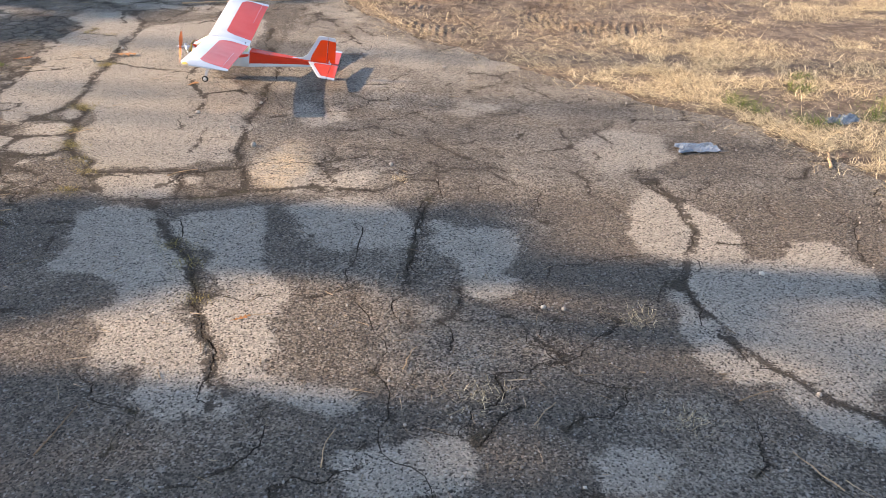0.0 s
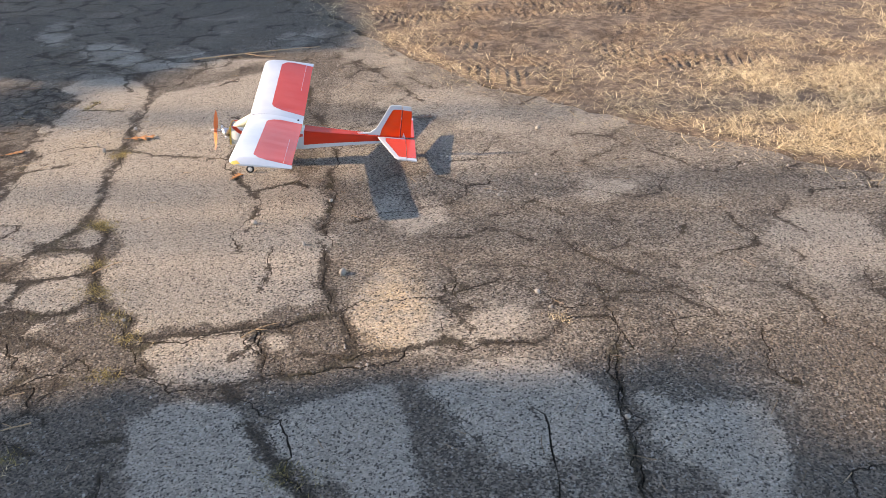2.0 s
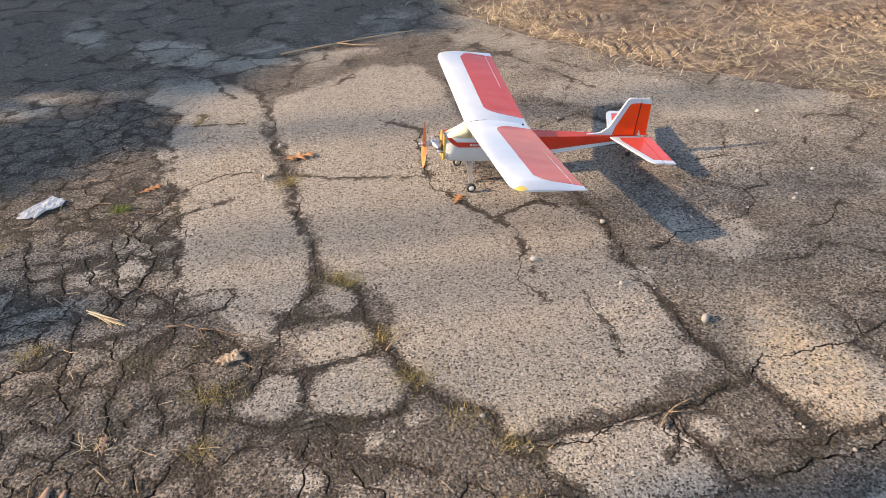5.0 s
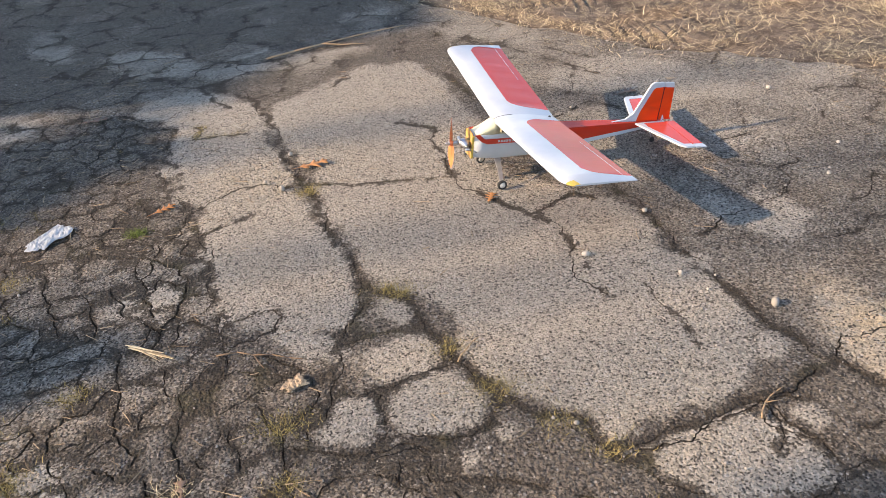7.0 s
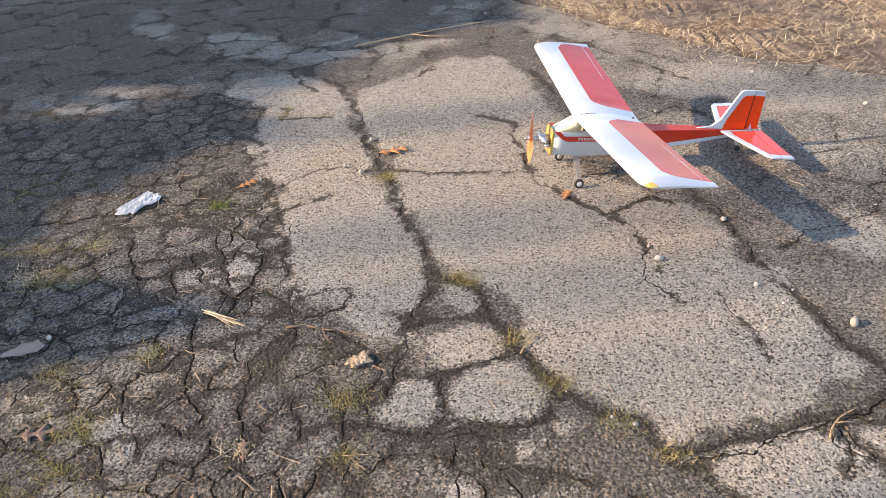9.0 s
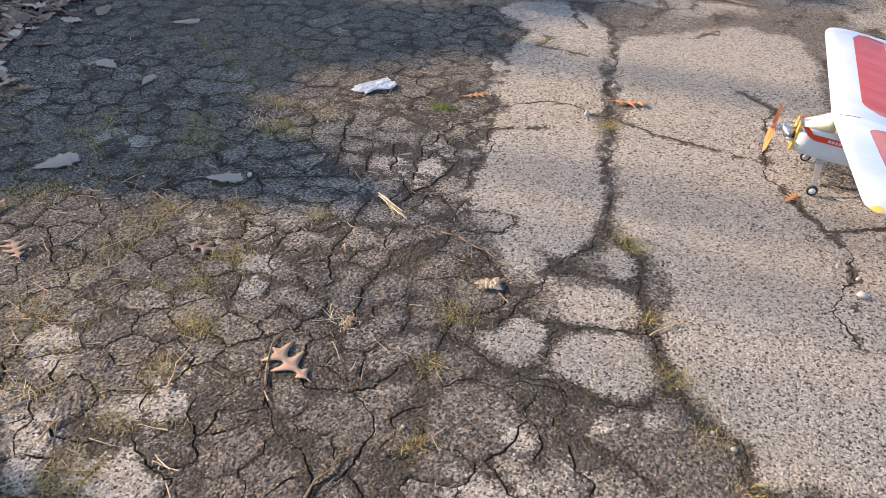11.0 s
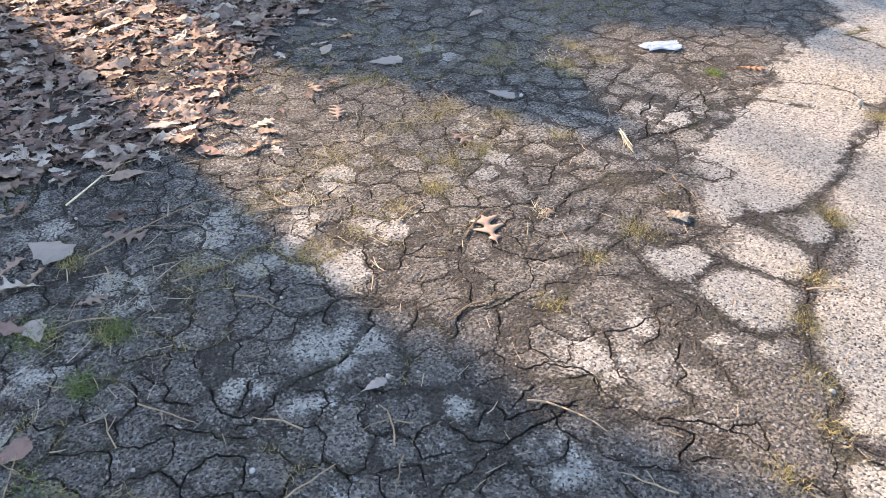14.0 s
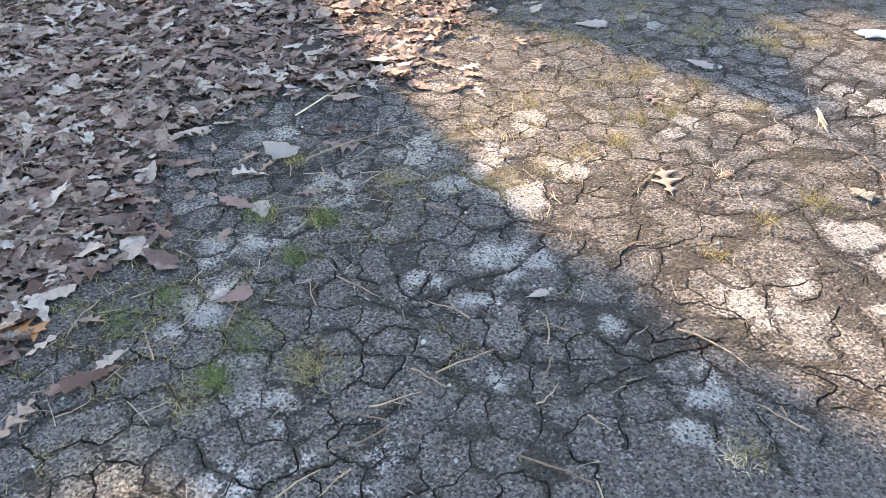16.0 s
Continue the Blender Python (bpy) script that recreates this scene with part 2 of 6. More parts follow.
RED_PAINT = plain("red_trim", (0.50, 0.035, 0.02), (0.60, 0.06, 0.03), 0.28, 30, 0.0, 0.5)
RED_FILM = film_material("red_film", (0.74, 0.075, 0.055), (0.84, 0.14, 0.10), 0.34)
ORANGE_FILM = film_material("orange_red_film", (0.84, 0.085, 0.02), (0.92, 0.15, 0.03), 0.55)
REAR_FILM = film_material("deep_red_film", (0.74, 0.055, 0.025), (0.84, 0.10, 0.05), 0.5)
# balsa seen against lit film: its shade is put into this dark red
STICK = plain("shaded_balsa", (0.10, 0.016, 0.010), (0.18, 0.03, 0.015), 0.8, 60)
BALSA = plain("balsa_wood", (0.62, 0.46, 0.26), (0.72, 0.58, 0.36), 0.8, 60)
PLYWOOD = plain("oiled_plywood", (0.30, 0.16, 0.05), (0.50, 0.29, 0.09), 0.55, 50, 0.001)
YELLOW = plain("yellow_tape", (0.50, 0.33, 0.05), (0.66, 0.46, 0.12), 0.5, 60)
STEEL = plain("dull_alloy", (0.38, 0.38, 0.39), (0.62, 0.62, 0.63), 0.32, 50, 0.001, 0.5, 0.9)
WIRE = plain("gear_alloy", (0.42, 0.38, 0.33), (0.56, 0.52, 0.46), 0.4, 50, 0.0, 0.5, 0.6)
RUBBER = plain("black_rubber", (0.018, 0.018, 0.018), (0.035, 0.033, 0.031), 0.7, 60)
HUB = plain("grey_hub", (0.55, 0.53, 0.50), (0.66, 0.64, 0.60), 0.45, 60)
DARK = plain("dark_window", (0.02, 0.018, 0.016), (0.035, 0.03, 0.026), 0.2, 30, 0.0, 0.5)
PROP = plain("orange_nylon", (0.62, 0.15, 0.05), (0.72, 0.21, 0.08), 0.35, 40)
TISSUE = plain("thin_white_plastic", (0.50, 0.515, 0.52), (0.68, 0.69, 0.695), 0.3, 30, 0.003, 0.5, sheer=0.45)
SCRAP = plain("dull_blue_plastic", (0.05, 0.06, 0.075), (0.24, 0.27, 0.30), 0.22, 14, 0.004, 0.5)

# ---- ground ----
VERGE = [(-2.6, 11.0), (-1.75, 9.2), (-0.84, 7.03), (-0.36, 6.14), (0.12, 5.63), (0.44, 5.27), (1.03, 4.71), (1.65, 4.22), (2.12, 3.4), (2.5, 2.4), (2.9, 0.4), (3.3, -4.0)]
LITTER_EDGE = [(-2.2, -4.0), (-2.6, 0.4), (-2.98, 1.36), (-3.2, 1.62), (-3.3, 1.86), (-3.66, 1.96), (-3.9, 2.1), (-4.07, 2.38), (-3.95, 2.75), (-3.9, 3.0), (-4.2, 3.4), (-4.72, 3.96), (-4.95, 4.6), (-5.0, 5.1), (-5.05, 5.6), (-5.5, 8.0), (-6.2, 11.0)]
SLAB_EDGE = VERGE + [(x - 0.22, y) for x, y in LITTER_EDGE]


def ground():
    xs = np.concatenate([[-260, -120, -60, -30, -18, -12, -9], np.arange(-7.5, -1.6, 0.08), np.arange(-1.6, -1.2, 0.05), np.arange(-1.2, 2.6, 0.0128), np.arange(2.6, 4.6, 0.05), np.arange(4.6, 8, 0.2), [9, 12, 18, 30, 60, 120, 260]])
    ys = np.concatenate([[-260, -120, -60, -30, -12, -6], np.arange(-4.2, 3.2, 0.1), np.arange(3.2, 5.4, 0.035), np.arange(5.4, 8.5, 0.0128), np.arange(8.5, 12, 0.12), [13, 16, 20, 30, 60, 120, 260]])
    gx, gy = np.meshgrid(xs, ys)
    p = np.c_[gx.ravel(), gy.ravel()]
    under = inside(p, SLAB_EDGE)
    rim = near_line(p, SLAB_EDGE + SLAB_EDGE[:1])
    rise = np.where(under, 0, np.clip(rim / 0.10, 0, 1))
    spill = np.where(under, np.clip(1 - rim / 0.07, 0, 1), 1.0)
    z = relief(p[:, 0], p[:, 1]) * (1 - rise) - 0.012 + rise * (0.0105 + 0.018 + 0.035 * (bumps(p[:, 0], p[:, 1], 1.1) - 0.4) + 0.02 * (bumps(p[:, 0], p[:, 1], 4.3) - 0.5))
    # wheel tracks of a lugged tyre pressed into the bare earth
    for x0, y0, x1, y1, bow, w, lug in RUTS:
        a, b = np.array([x0, y0]), np.array([x1, y1])
        length = np.hypot(*(b - a))
        u = (b - a) / length
        along = (p - a) @ u
        side = (p - a) @ np.array([-u[1], u[0]]) - bow * np.sin(math.pi * np.clip(along / length, 0, 1))
        belt = np.clip((w - np.abs(side)) / 0.03, 0, 1) * np.clip((along + 0.05) / 0.1, 0, 1) * np.clip((length + 0.05 - along) / 0.1, 0, 1)
        teeth = np.sin(2 * math.pi * (along + 0.5 * side) / lug)
        z += np.where(rise > 0.2, belt * (-0.003 + 0.0066 * np.clip(1.4 * teeth, -1, 1)), 0) * np.clip(3 * bumps(p[:, 0], p[:, 1], 2.3) - 0.4, 0.25, 1)
    z += np.where(under, spill, 1 - rise) * (0.012 * bumps(p[:, 0], p[:, 1], 8.0) + 0.0065 * (1 - rise))
    n, m = len(xs), len(ys)
    idx = np.arange(n * m).reshape(m, n)
    faces = np.stack([idx[:-1, :-1], idx[:-1, 1:], idx[1:, 1:], idx[1:, :-1]], -1).reshape(-1, 4)
    left = np.clip((-p[:, 0] - 1.0 + 1.5 * bumps(p[:, 0], p[:, 1], 0.8)) / 3.0, 0, 1)
    ob = raw("ground", np.c_[p, z], faces.tolist(), SOIL, floats=[("bed", under * (1 - spill)), ("mould", left * (1 - under))])
    return tagged(ob, "bare brown earth verge with tyre tracks beside the drive", "ground", kind="structure")


# short lengths of lugged tyre track, crossing one another: start, end, bow, half width, pitch
_track = np.random.default_rng(29)
RUTS = [(0.35, 6.6, 0.62, 8.4, 0.12, 0.20, 0.066), (0.22, 5.6, 0.3, 6.7, -0.06, 0.16, 0.064), (-0.75, 7.4, 0.4, 7.8, 0.05, 0.19, 0.066)]
for _ in range(80):
    _x, _y, _a = _track.uniform(-1.0, 2.3), _track.uniform(5.9, 8.4), _track.choice([0.0, 0.35, 0.7, -0.5, 1.2]) + _track.normal(0, 0.12)
    _l = _track.uniform(0.35, 1.0)
    RUTS.append((_x, _y, _x + _l * math.cos(_a), _y + _l * math.sin(_a), _track.normal(0, 0.04), _track.uniform(0.10, 0.19), _track.uniform(0.060, 0.072)))
ground()

# ---- pavement: old asphalt broken into slabs ----
# the long cracks, with the half width of each in metres
CRACKS = [
    (0.007, [(-1.68, 5.52), (-1.54, 5.39), (-1.58, 5.17), (-1.59, 4.9), (-1.51, 4.63), (-1.39, 4.42), (-1.36, 4.27), (-1.38, 3.92)]),
    (0.011, [(-2.09, 4.28), (-2.09, 4.43), (-2.15, 4.68), (-2.16, 5.0), (-2.23, 5.36), (-2.25, 5.85), (-2.31, 6.15), (-2.56, 6.49), (-2.8, 6.75), (-3.3, 7.0)]),
    (0.005, [(-2.15, 5.08), (-2.0, 4.99), (-1.84, 4.96), (-1.6, 4.88)]),
    (0.008, [(-2.09, 4.28), (-2.11, 4.15), (-2.22, 4.0), (-2.25, 3.85), (-2.3, 3.7)]),
    (0.013, [(-2.09, 4.28), (-1.98, 4.17), (-1.95, 4.03), (-1.91, 3.86), (-1.86, 3.68), (-1.76, 3.52), (-1.66, 3.45), (-1.65, 3.35), (-1.53, 3.35), (-1.28, 3.38), (-1.15, 3.38), (-1.01, 3.43)])]
CRACKS += [
    (0.004, [(-1.25, 3.93), (-1.23, 3.76), (-1.25, 3.62)]),
    (0.009, [(-1.3, 6.02), (-1.27, 5.71), (-1.18, 5.4), (-1.06, 5.1), (-1.07, 4.64), (-1.04, 4.32), (-1.06, 4.1), (-1.03, 3.83), (-1.0, 3.59), (-0.94, 3.42), (-0.88, 3.22)]),
    (0.008, [(-2.69, 5.5), (-2.66, 5.1), (-2.6, 4.76), (-2.58, 4.55), (-2.54, 4.23), (-2.56, 3.98), (-2.66, 3.83)]),
    (0.008, [(-2.21, 4.0), (-2.13, 4.01), (-1.99, 3.98), (-1.95, 4.03)]),
    (0.009, [(-2.25, 3.78), (-2.1, 3.76), (-1.96, 3.79), (-1.88, 3.76)]),
    (0.008, [(-2.14, 3.76), (-2.17, 3.58), (-2.01, 3.52), (-1.9, 3.53), (-1.83, 3.62)]),
    (0.006, [(-0.1, 3.94), (-0.06, 3.78), (0.1, 3.6), (0.3, 3.45)])]
CRACKS += [
    (0.005, [(-1.8, 6.27), (-1.89, 6.14), (-2.25, 6.18)]),
    (0.006, [(-1.03, 6.57), (-0.81, 6.15), (-0.6, 5.66)]),
    (0.006, [(-0.36, 2.9), (-0.34, 2.56), (-0.31, 2.33), (-0.21, 1.93), (-0.15, 1.73), (-0.02, 1.42), (0.05, 1.1)]),
    (0.007, [(-0.04, 3.4), (-0.1, 2.89), (-0.13, 2.53), (-0.11, 2.17)]),
    (0.011, [(1.0, 3.4), (1.04, 3.15), (1.05, 2.89), (0.89, 2.49), (0.89, 2.34), (0.95, 2.1), (1.08, 1.94), (1.14, 1.85), (1.3, 1.73), (1.7, 1.6)]),
    (0.016, [(-1.26, 3.05), (-1.05, 2.7), (-0.92, 2.5), (-0.82, 2.21), (-0.71, 1.94), (-0.66, 1.76)])]
CRACKS += [
    (0.007, [(-2.3, 3.0), (-1.93, 3.12), (-1.58, 3.17), (-1.25, 3.07), (-0.95, 3.14), (-0.62, 3.24), (-0.3, 3.2)]),
    (0.006, [(-1.66, 3.38), (-1.55, 3.2), (-1.5, 3.16)]),
    (0.006, [(-1.27, 3.4), (-1.17, 3.22), (-1.1, 3.1)]),
    (0.006, [(-2.82, 4.6), (-2.64, 5.02), (-2.4, 5.15), (-2.17, 5.05)]),
    (0.006, [(-0.94, 3.44), (-0.6, 3.5), (-0.38, 3.6), (-0.2, 3.42), (0.0, 3.42)]),
    (0.005, [(-0.6, 3.5), (-0.5, 3.3), (-0.55, 3.2)])]
# finer ones, that part the crazed cells and slabs from one another
FINE = [
    [(-2.89, 5.42), (-2.89, 5.28), (-2.82, 5.15), (-2.79, 5.06), (-2.83, 4.96)], [(-2.62, 4.81), (-2.53, 4.87), (-2.44, 4.90), (-2.40, 4.91)], [(-2.82, 4.76), (-2.74, 4.69), (-2.68, 4.63), (-2.65, 4.54), (-2.66, 4.43), (-2.69, 4.34), (-2.74, 4.27), (-2.76, 4.20), (-2.76, 4.16)], [(-2.65, 4.54), (-2.69, 4.52), (-2.75, 4.58), (-2.80, 4.48), (-2.77, 4.40), (-2.78, 4.33), (-2.74, 4.27)], [(-3.18, 4.89), (-3.14, 4.72), (-3.12, 4.60), (-3.08, 4.48), (-3.05, 4.37)], [(-3.23, 4.87), (-3.13, 4.85), (-3.02, 4.87), (-2.92, 4.80), (-2.82, 4.76), (-2.83, 4.64), (-2.79, 4.55), (-2.80, 4.48)], [(-3.12, 4.60), (-3.00, 4.59), (-2.91, 4.59), (-2.89, 4.52), (-2.87, 4.44), (-2.78, 4.33)]]
FINE += [
    [(-3.08, 4.48), (-2.99, 4.48), (-2.97, 4.51), (-2.94, 4.33), (-2.97, 4.30)], [(-2.55, 4.29), (-2.56, 4.22), (-2.55, 4.11), (-2.54, 4.05), (-2.55, 4.00)], [(-2.86, 4.22), (-2.86, 4.13), (-2.85, 4.05), (-2.85, 3.92), (-2.85, 3.85), (-2.82, 3.80), (-2.78, 3.75), (-2.80, 3.71)], [(-2.72, 4.08), (-2.68, 3.94), (-2.67, 3.89), (-2.68, 3.82), (-2.69, 3.72), (-2.68, 3.65), (-2.66, 3.59)], [(-2.68, 3.94), (-2.62, 3.99), (-2.59, 4.04)], [(-3.02, 3.84), (-3.02, 3.93), (-2.99, 3.97), (-2.93, 3.96), (-2.86, 4.05)], [(-2.92, 3.79), (-2.88, 3.82), (-2.85, 3.84)], [(-3.01, 3.82), (-2.97, 3.74), (-2.95, 3.68), (-2.94, 3.62)], [(-2.55, 3.76), (-2.54, 3.69), (-2.53, 3.60)]]
FINE += [
    [(-2.47, 3.82), (-2.42, 3.69), (-2.42, 3.61), (-2.42, 3.53), (-2.42, 3.42)], [(-2.45, 4.05), (-2.36, 3.96), (-2.31, 3.87), (-2.32, 3.77), (-2.42, 3.69)], [(-2.21, 3.52), (-2.09, 3.53), (-2.07, 3.48), (-2.09, 3.41), (-2.00, 3.38), (-1.91, 3.35), (-1.84, 3.30)], [(-1.22, 3.38), (-1.23, 3.27), (-1.28, 3.21)], [(-3.00, 6.91), (-2.79, 6.71), (-2.57, 6.47), (-2.52, 6.26), (-2.43, 6.09)], [(-3.70, 6.10), (-3.62, 6.21), (-3.47, 6.30), (-3.33, 6.28)], [(-2.70, 5.93), (-2.74, 5.73), (-2.76, 5.58)], [(-2.60, 6.78), (-2.34, 6.76), (-2.14, 6.72), (-1.86, 6.81), (-1.60, 6.74)], [(-1.39, 4.48), (-1.22, 4.56), (-1.16, 4.49)]]
FINE += [
    [(-3.18, 3.05), (-3.06, 3.04), (-3.00, 3.10), (-2.89, 3.02), (-2.81, 3.06), (-2.85, 3.13), (-2.93, 3.25)], [(-2.85, 3.13), (-2.84, 3.21), (-2.74, 3.25), (-2.77, 3.34)], [(-2.89, 3.02), (-2.83, 3.01), (-2.78, 2.92), (-2.72, 2.94), (-2.66, 2.99), (-2.71, 3.07), (-2.68, 3.13), (-2.68, 3.19), (-2.75, 3.28)], [(-2.66, 2.99), (-2.59, 2.92), (-2.59, 2.87)], [(-2.68, 3.19), (-2.60, 3.16), (-2.54, 3.08), (-2.50, 3.00), (-2.49, 2.95)], [(-2.54, 3.08), (-2.49, 3.13), (-2.48, 3.22), (-2.57, 3.36), (-2.62, 3.35), (-2.68, 3.34), (-2.74, 3.41)], [(-2.57, 3.36), (-2.50, 3.44), (-2.47, 3.51), (-2.43, 3.47)], [(-2.48, 3.13), (-2.41, 3.07), (-2.37, 3.00), (-2.32, 2.98)], [(-2.72, 2.94), (-2.72, 2.88), (-2.67, 2.81)]]
FINE += [
    [(-2.64, 2.74), (-2.64, 2.67), (-2.66, 2.59), (-2.66, 2.52), (-2.63, 2.47), (-2.63, 2.38)], [(-2.98, 2.32), (-2.89, 2.35), (-2.84, 2.32), (-2.77, 2.36)], [(-2.77, 2.27), (-2.69, 2.33), (-2.61, 2.38), (-2.54, 2.44)], [(-2.54, 2.68), (-2.47, 2.71), (-2.43, 2.77), (-2.37, 2.82)], [(-2.30, 2.85), (-2.25, 2.87), (-2.20, 2.85), (-2.17, 2.92), (-2.10, 3.01)], [(-2.09, 3.02), (-2.04, 3.06), (-1.95, 3.09), (-1.86, 3.12), (-1.85, 3.04), (-1.83, 3.02)], [(-2.18, 3.05), (-2.13, 3.11), (-2.09, 3.07), (-2.06, 3.05)], [(-2.11, 3.29), (-2.10, 3.35), (-2.16, 3.42), (-2.15, 3.52)], [(-2.37, 3.31), (-2.38, 3.21), (-2.42, 3.21)], [(-2.45, 3.64), (-2.38, 3.62), (-2.27, 3.56), (-2.16, 3.54), (-2.08, 3.52), (-2.00, 3.46)]]
FINE += [
    [(-2.80, 2.42), (-2.67, 2.41), (-2.65, 2.47)], [(-2.16, 2.56), (-2.16, 2.64), (-2.16, 2.74), (-2.15, 2.80)], [(-2.29, 2.75), (-2.22, 2.75), (-2.15, 2.80), (-2.14, 2.88), (-2.11, 3.02)], [(-2.15, 2.95), (-2.02, 2.93), (-1.93, 2.95)], [(-2.21, 2.48), (-2.14, 2.47), (-2.09, 2.39)], [(-1.65, 3.31), (-1.52, 3.33), (-1.27, 3.36), (-1.10, 3.34)], [(-1.26, 3.40), (-1.17, 3.22), (-1.16, 3.10)], [(-1.05, 3.22), (-.89, 3.17), (-.82, 3.20)], [(-.60, 3.24), (-.54, 3.43), (-.49, 3.41), (-.55, 3.68)], [(-.26, 3.23), (-.17, 3.33), (-.04, 3.33)], [(-.04, 3.33), (-.05, 3.16), (-.10, 2.94), (-.11, 2.70), (-.12, 2.45)], [(.10, 1.62), (.14, 1.69), (.17, 1.74), (.24, 1.79)]]
FINE += [
    [(.03, 2.24), (.23, 2.25), (.39, 2.00), (.49, 2.09), (.61, 2.23)]]
CRACKS += [(0.0042 + 0.0022 * math.sin(7.0 * i) ** 2, line) for i, line in enumerate(FINE)]
CRACKS = [(w * (0.55 if w < 0.0066 and line[0][0] > -1.0 else 1.0), line) for w, line in CRACKS]


def fractal(line, step=0.04, rough=0.16, gen=None):
    out = [np.array(line[0], float)]
    for a, b in zip(line, line[1:]):
        pts = [np.array(a, float), np.array(b, float)]
        while np.hypot(*(pts[1] - pts[0])) > step:
            grown = [pts[0]]
            for p, q in zip(pts, pts[1:]):
                d = q - p
                grown += [(p + q) / 2 + np.array([-d[1], d[0]]) * gen.normal(0, rough), q]
            pts = grown
        out += pts[1:]
    return out


def spacing(p):
    """How far apart the random cracks lie: crazed along the leaf side, wide slabs in the middle."""
    x, y = p
    if x < -2.5 or (x < -1.7 and y < 3.3):
        return 0.118 if 1.0 < y < 6.2 else 0.28
    if x > -1.0:
        return 0.3
    return 0.42


def kept(p, gen):
    x, y = p
    if -2.15 < x < -1.02 and 3.38 < y < 6.1:
        return False
    if x > -1.02 and y > 1:
        return gen.random() < 0.36
    if -2.0 < x and y < 3.2:
        return gen.random() < 0.25
    return gen.random() < 0.94


def crazing():
    """The net of fine cracks: borders of scattered cells."""
    from mathutils.geometry import delaunay_2d_cdt
    gen = np.random.default_rng(21)
    seeds, cell = [], {}
    for k in range(80000):
        if k % 2:
            x, y = gen.uniform(-5.3, -1.6), gen.uniform(1.0, 6.4)
        else:
            x, y = gen.uniform(-6.2, 3.0), gen.uniform(-3.5, 10.5)
        r = spacing((x, y)) * gen.uniform(0.6, 1.35)
        i, j = int(x // 0.35), int(y // 0.35)
        if all((x - q[0]) ** 2 + (y - q[1]) ** 2 > r * r for a in (-1, 0, 1) for b in (-1, 0, 1) for q in cell.get((i + a, j + b), ())):
            cell.setdefault((i, j), []).append((x, y))
            seeds.append(np.array((x, y)))
    v, _, f, *_ = delaunay_2d_cdt([Vector(s) for s in seeds], [], [], 0, 1e-5)
    centre, by_edge = {}, {}
    for i, t in enumerate(f):
        a, b, c = (np.array(v[k]) for k in t)
        d = 2 * (a[0] * (b[1] - c[1]) + b[0] * (c[1] - a[1]) + c[0] * (a[1] - b[1]))
        if abs(d) < 1e-9:
            continue
        sq = [q @ q for q in (a, b, c)]
        centre[i] = np.array([sq[0] * (b[1] - c[1]) + sq[1] * (c[1] - a[1]) + sq[2] * (a[1] - b[1]), sq[0] * (c[0] - b[0]) + sq[1] * (a[0] - c[0]) + sq[2] * (b[0] - a[0])]) / d
        for j in range(3):
            by_edge.setdefault(frozenset((t[j], t[j - 1])), []).append(i)
    lines = []
    for pair in by_edge.values():
        if len(pair) == 2 and all(k in centre for k in pair):
            a, b = centre[pair[0]], centre[pair[1]]
            if 0.02 < np.hypot(*(a - b)) < 0.8 and kept((a + b) / 2, gen):
                lines.append((gen.uniform(0.0020, 0.0052) * (0.65 if a[0] > -1.0 else 1.0), [a, b]))
    mids = np.array([(a + b) / 2 for _, (a, b) in lines])
    far = np.full(len(mids), 1e9)
    for _, line in CRACKS:
        far = np.minimum(far, near_line(mids, line))
    sound = np.zeros(len(mids), bool)
    for line in WORN_AND_LIT:
        sound |= inside(mids, line)
    sound &= gen.random(len(mids)) < 0.9
    return [row for row, d, s in zip(lines, far, sound) if d > 0.045 and not s]


# slabs and patches where the coat has worn off to pale stone, with one sunlit band painted in: outlines, and smaller
# spots as centre, half axes and turn
WORN_AND_LIT = [
    [(-1.52, 2.85), (-1.50, 2.97), (-1.34, 3.03), (-1.23, 2.96), (-1.16, 2.82), (-1.03, 2.66), (-.95, 2.50), (-.90, 2.35), (-.84, 2.22), (-.78, 2.08), (-.76, 1.97), (-.67, 1.83), (-.59, 1.76), (-.55, 1.73), (-.55, 1.67), (-.66, 1.66), (-.75, 1.68), (-.83, 1.73), (-.88, 1.83), (-.92, 1.88), (-1.04, 1.93), (-1.11, 2.04), (-1.23, 2.19), (-1.14, 2.25), (-1.21, 2.41), (-1.35, 2.48), (-1.42, 2.54), (-1.42, 2.69)]]
# first outline: its lobe right of x -0.5 is a painted sunlit band
WORN_AND_LIT += [
    [(-1.14, 2.87), (-1.08, 3.00), (-.83, 3.03), (-.72, 2.91), (-.68, 2.74), (-.71, 2.61), (-.72, 2.50), (-.55, 2.29), (-.51, 2.09), (-.50, 1.97), (-.45, 1.92), (-.24, 1.90), (-.24, 1.82), (-.35, 1.77), (-.43, 1.77), (-.55, 1.84), (-.64, 1.86), (-.70, 1.97), (-.73, 2.08), (-.79, 2.28), (-.86, 2.42), (-.87, 2.58), (-.97, 2.71), (-1.07, 2.80)], [(-.68, 3.01), (-.55, 3.08), (-.30, 3.08), (-.20, 2.91), (-.11, 2.83), (-.12, 2.72), (-.20, 2.67), (-.29, 2.61), (-.40, 2.66), (-.51, 2.84), (-.60, 2.94)], [(-.01, 2.89), (.11, 2.95), (.28, 2.90), (.32, 2.76), (.27, 2.46), (.19, 2.33), (.10, 2.35), (.06, 2.50), (-.01, 2.66)]]
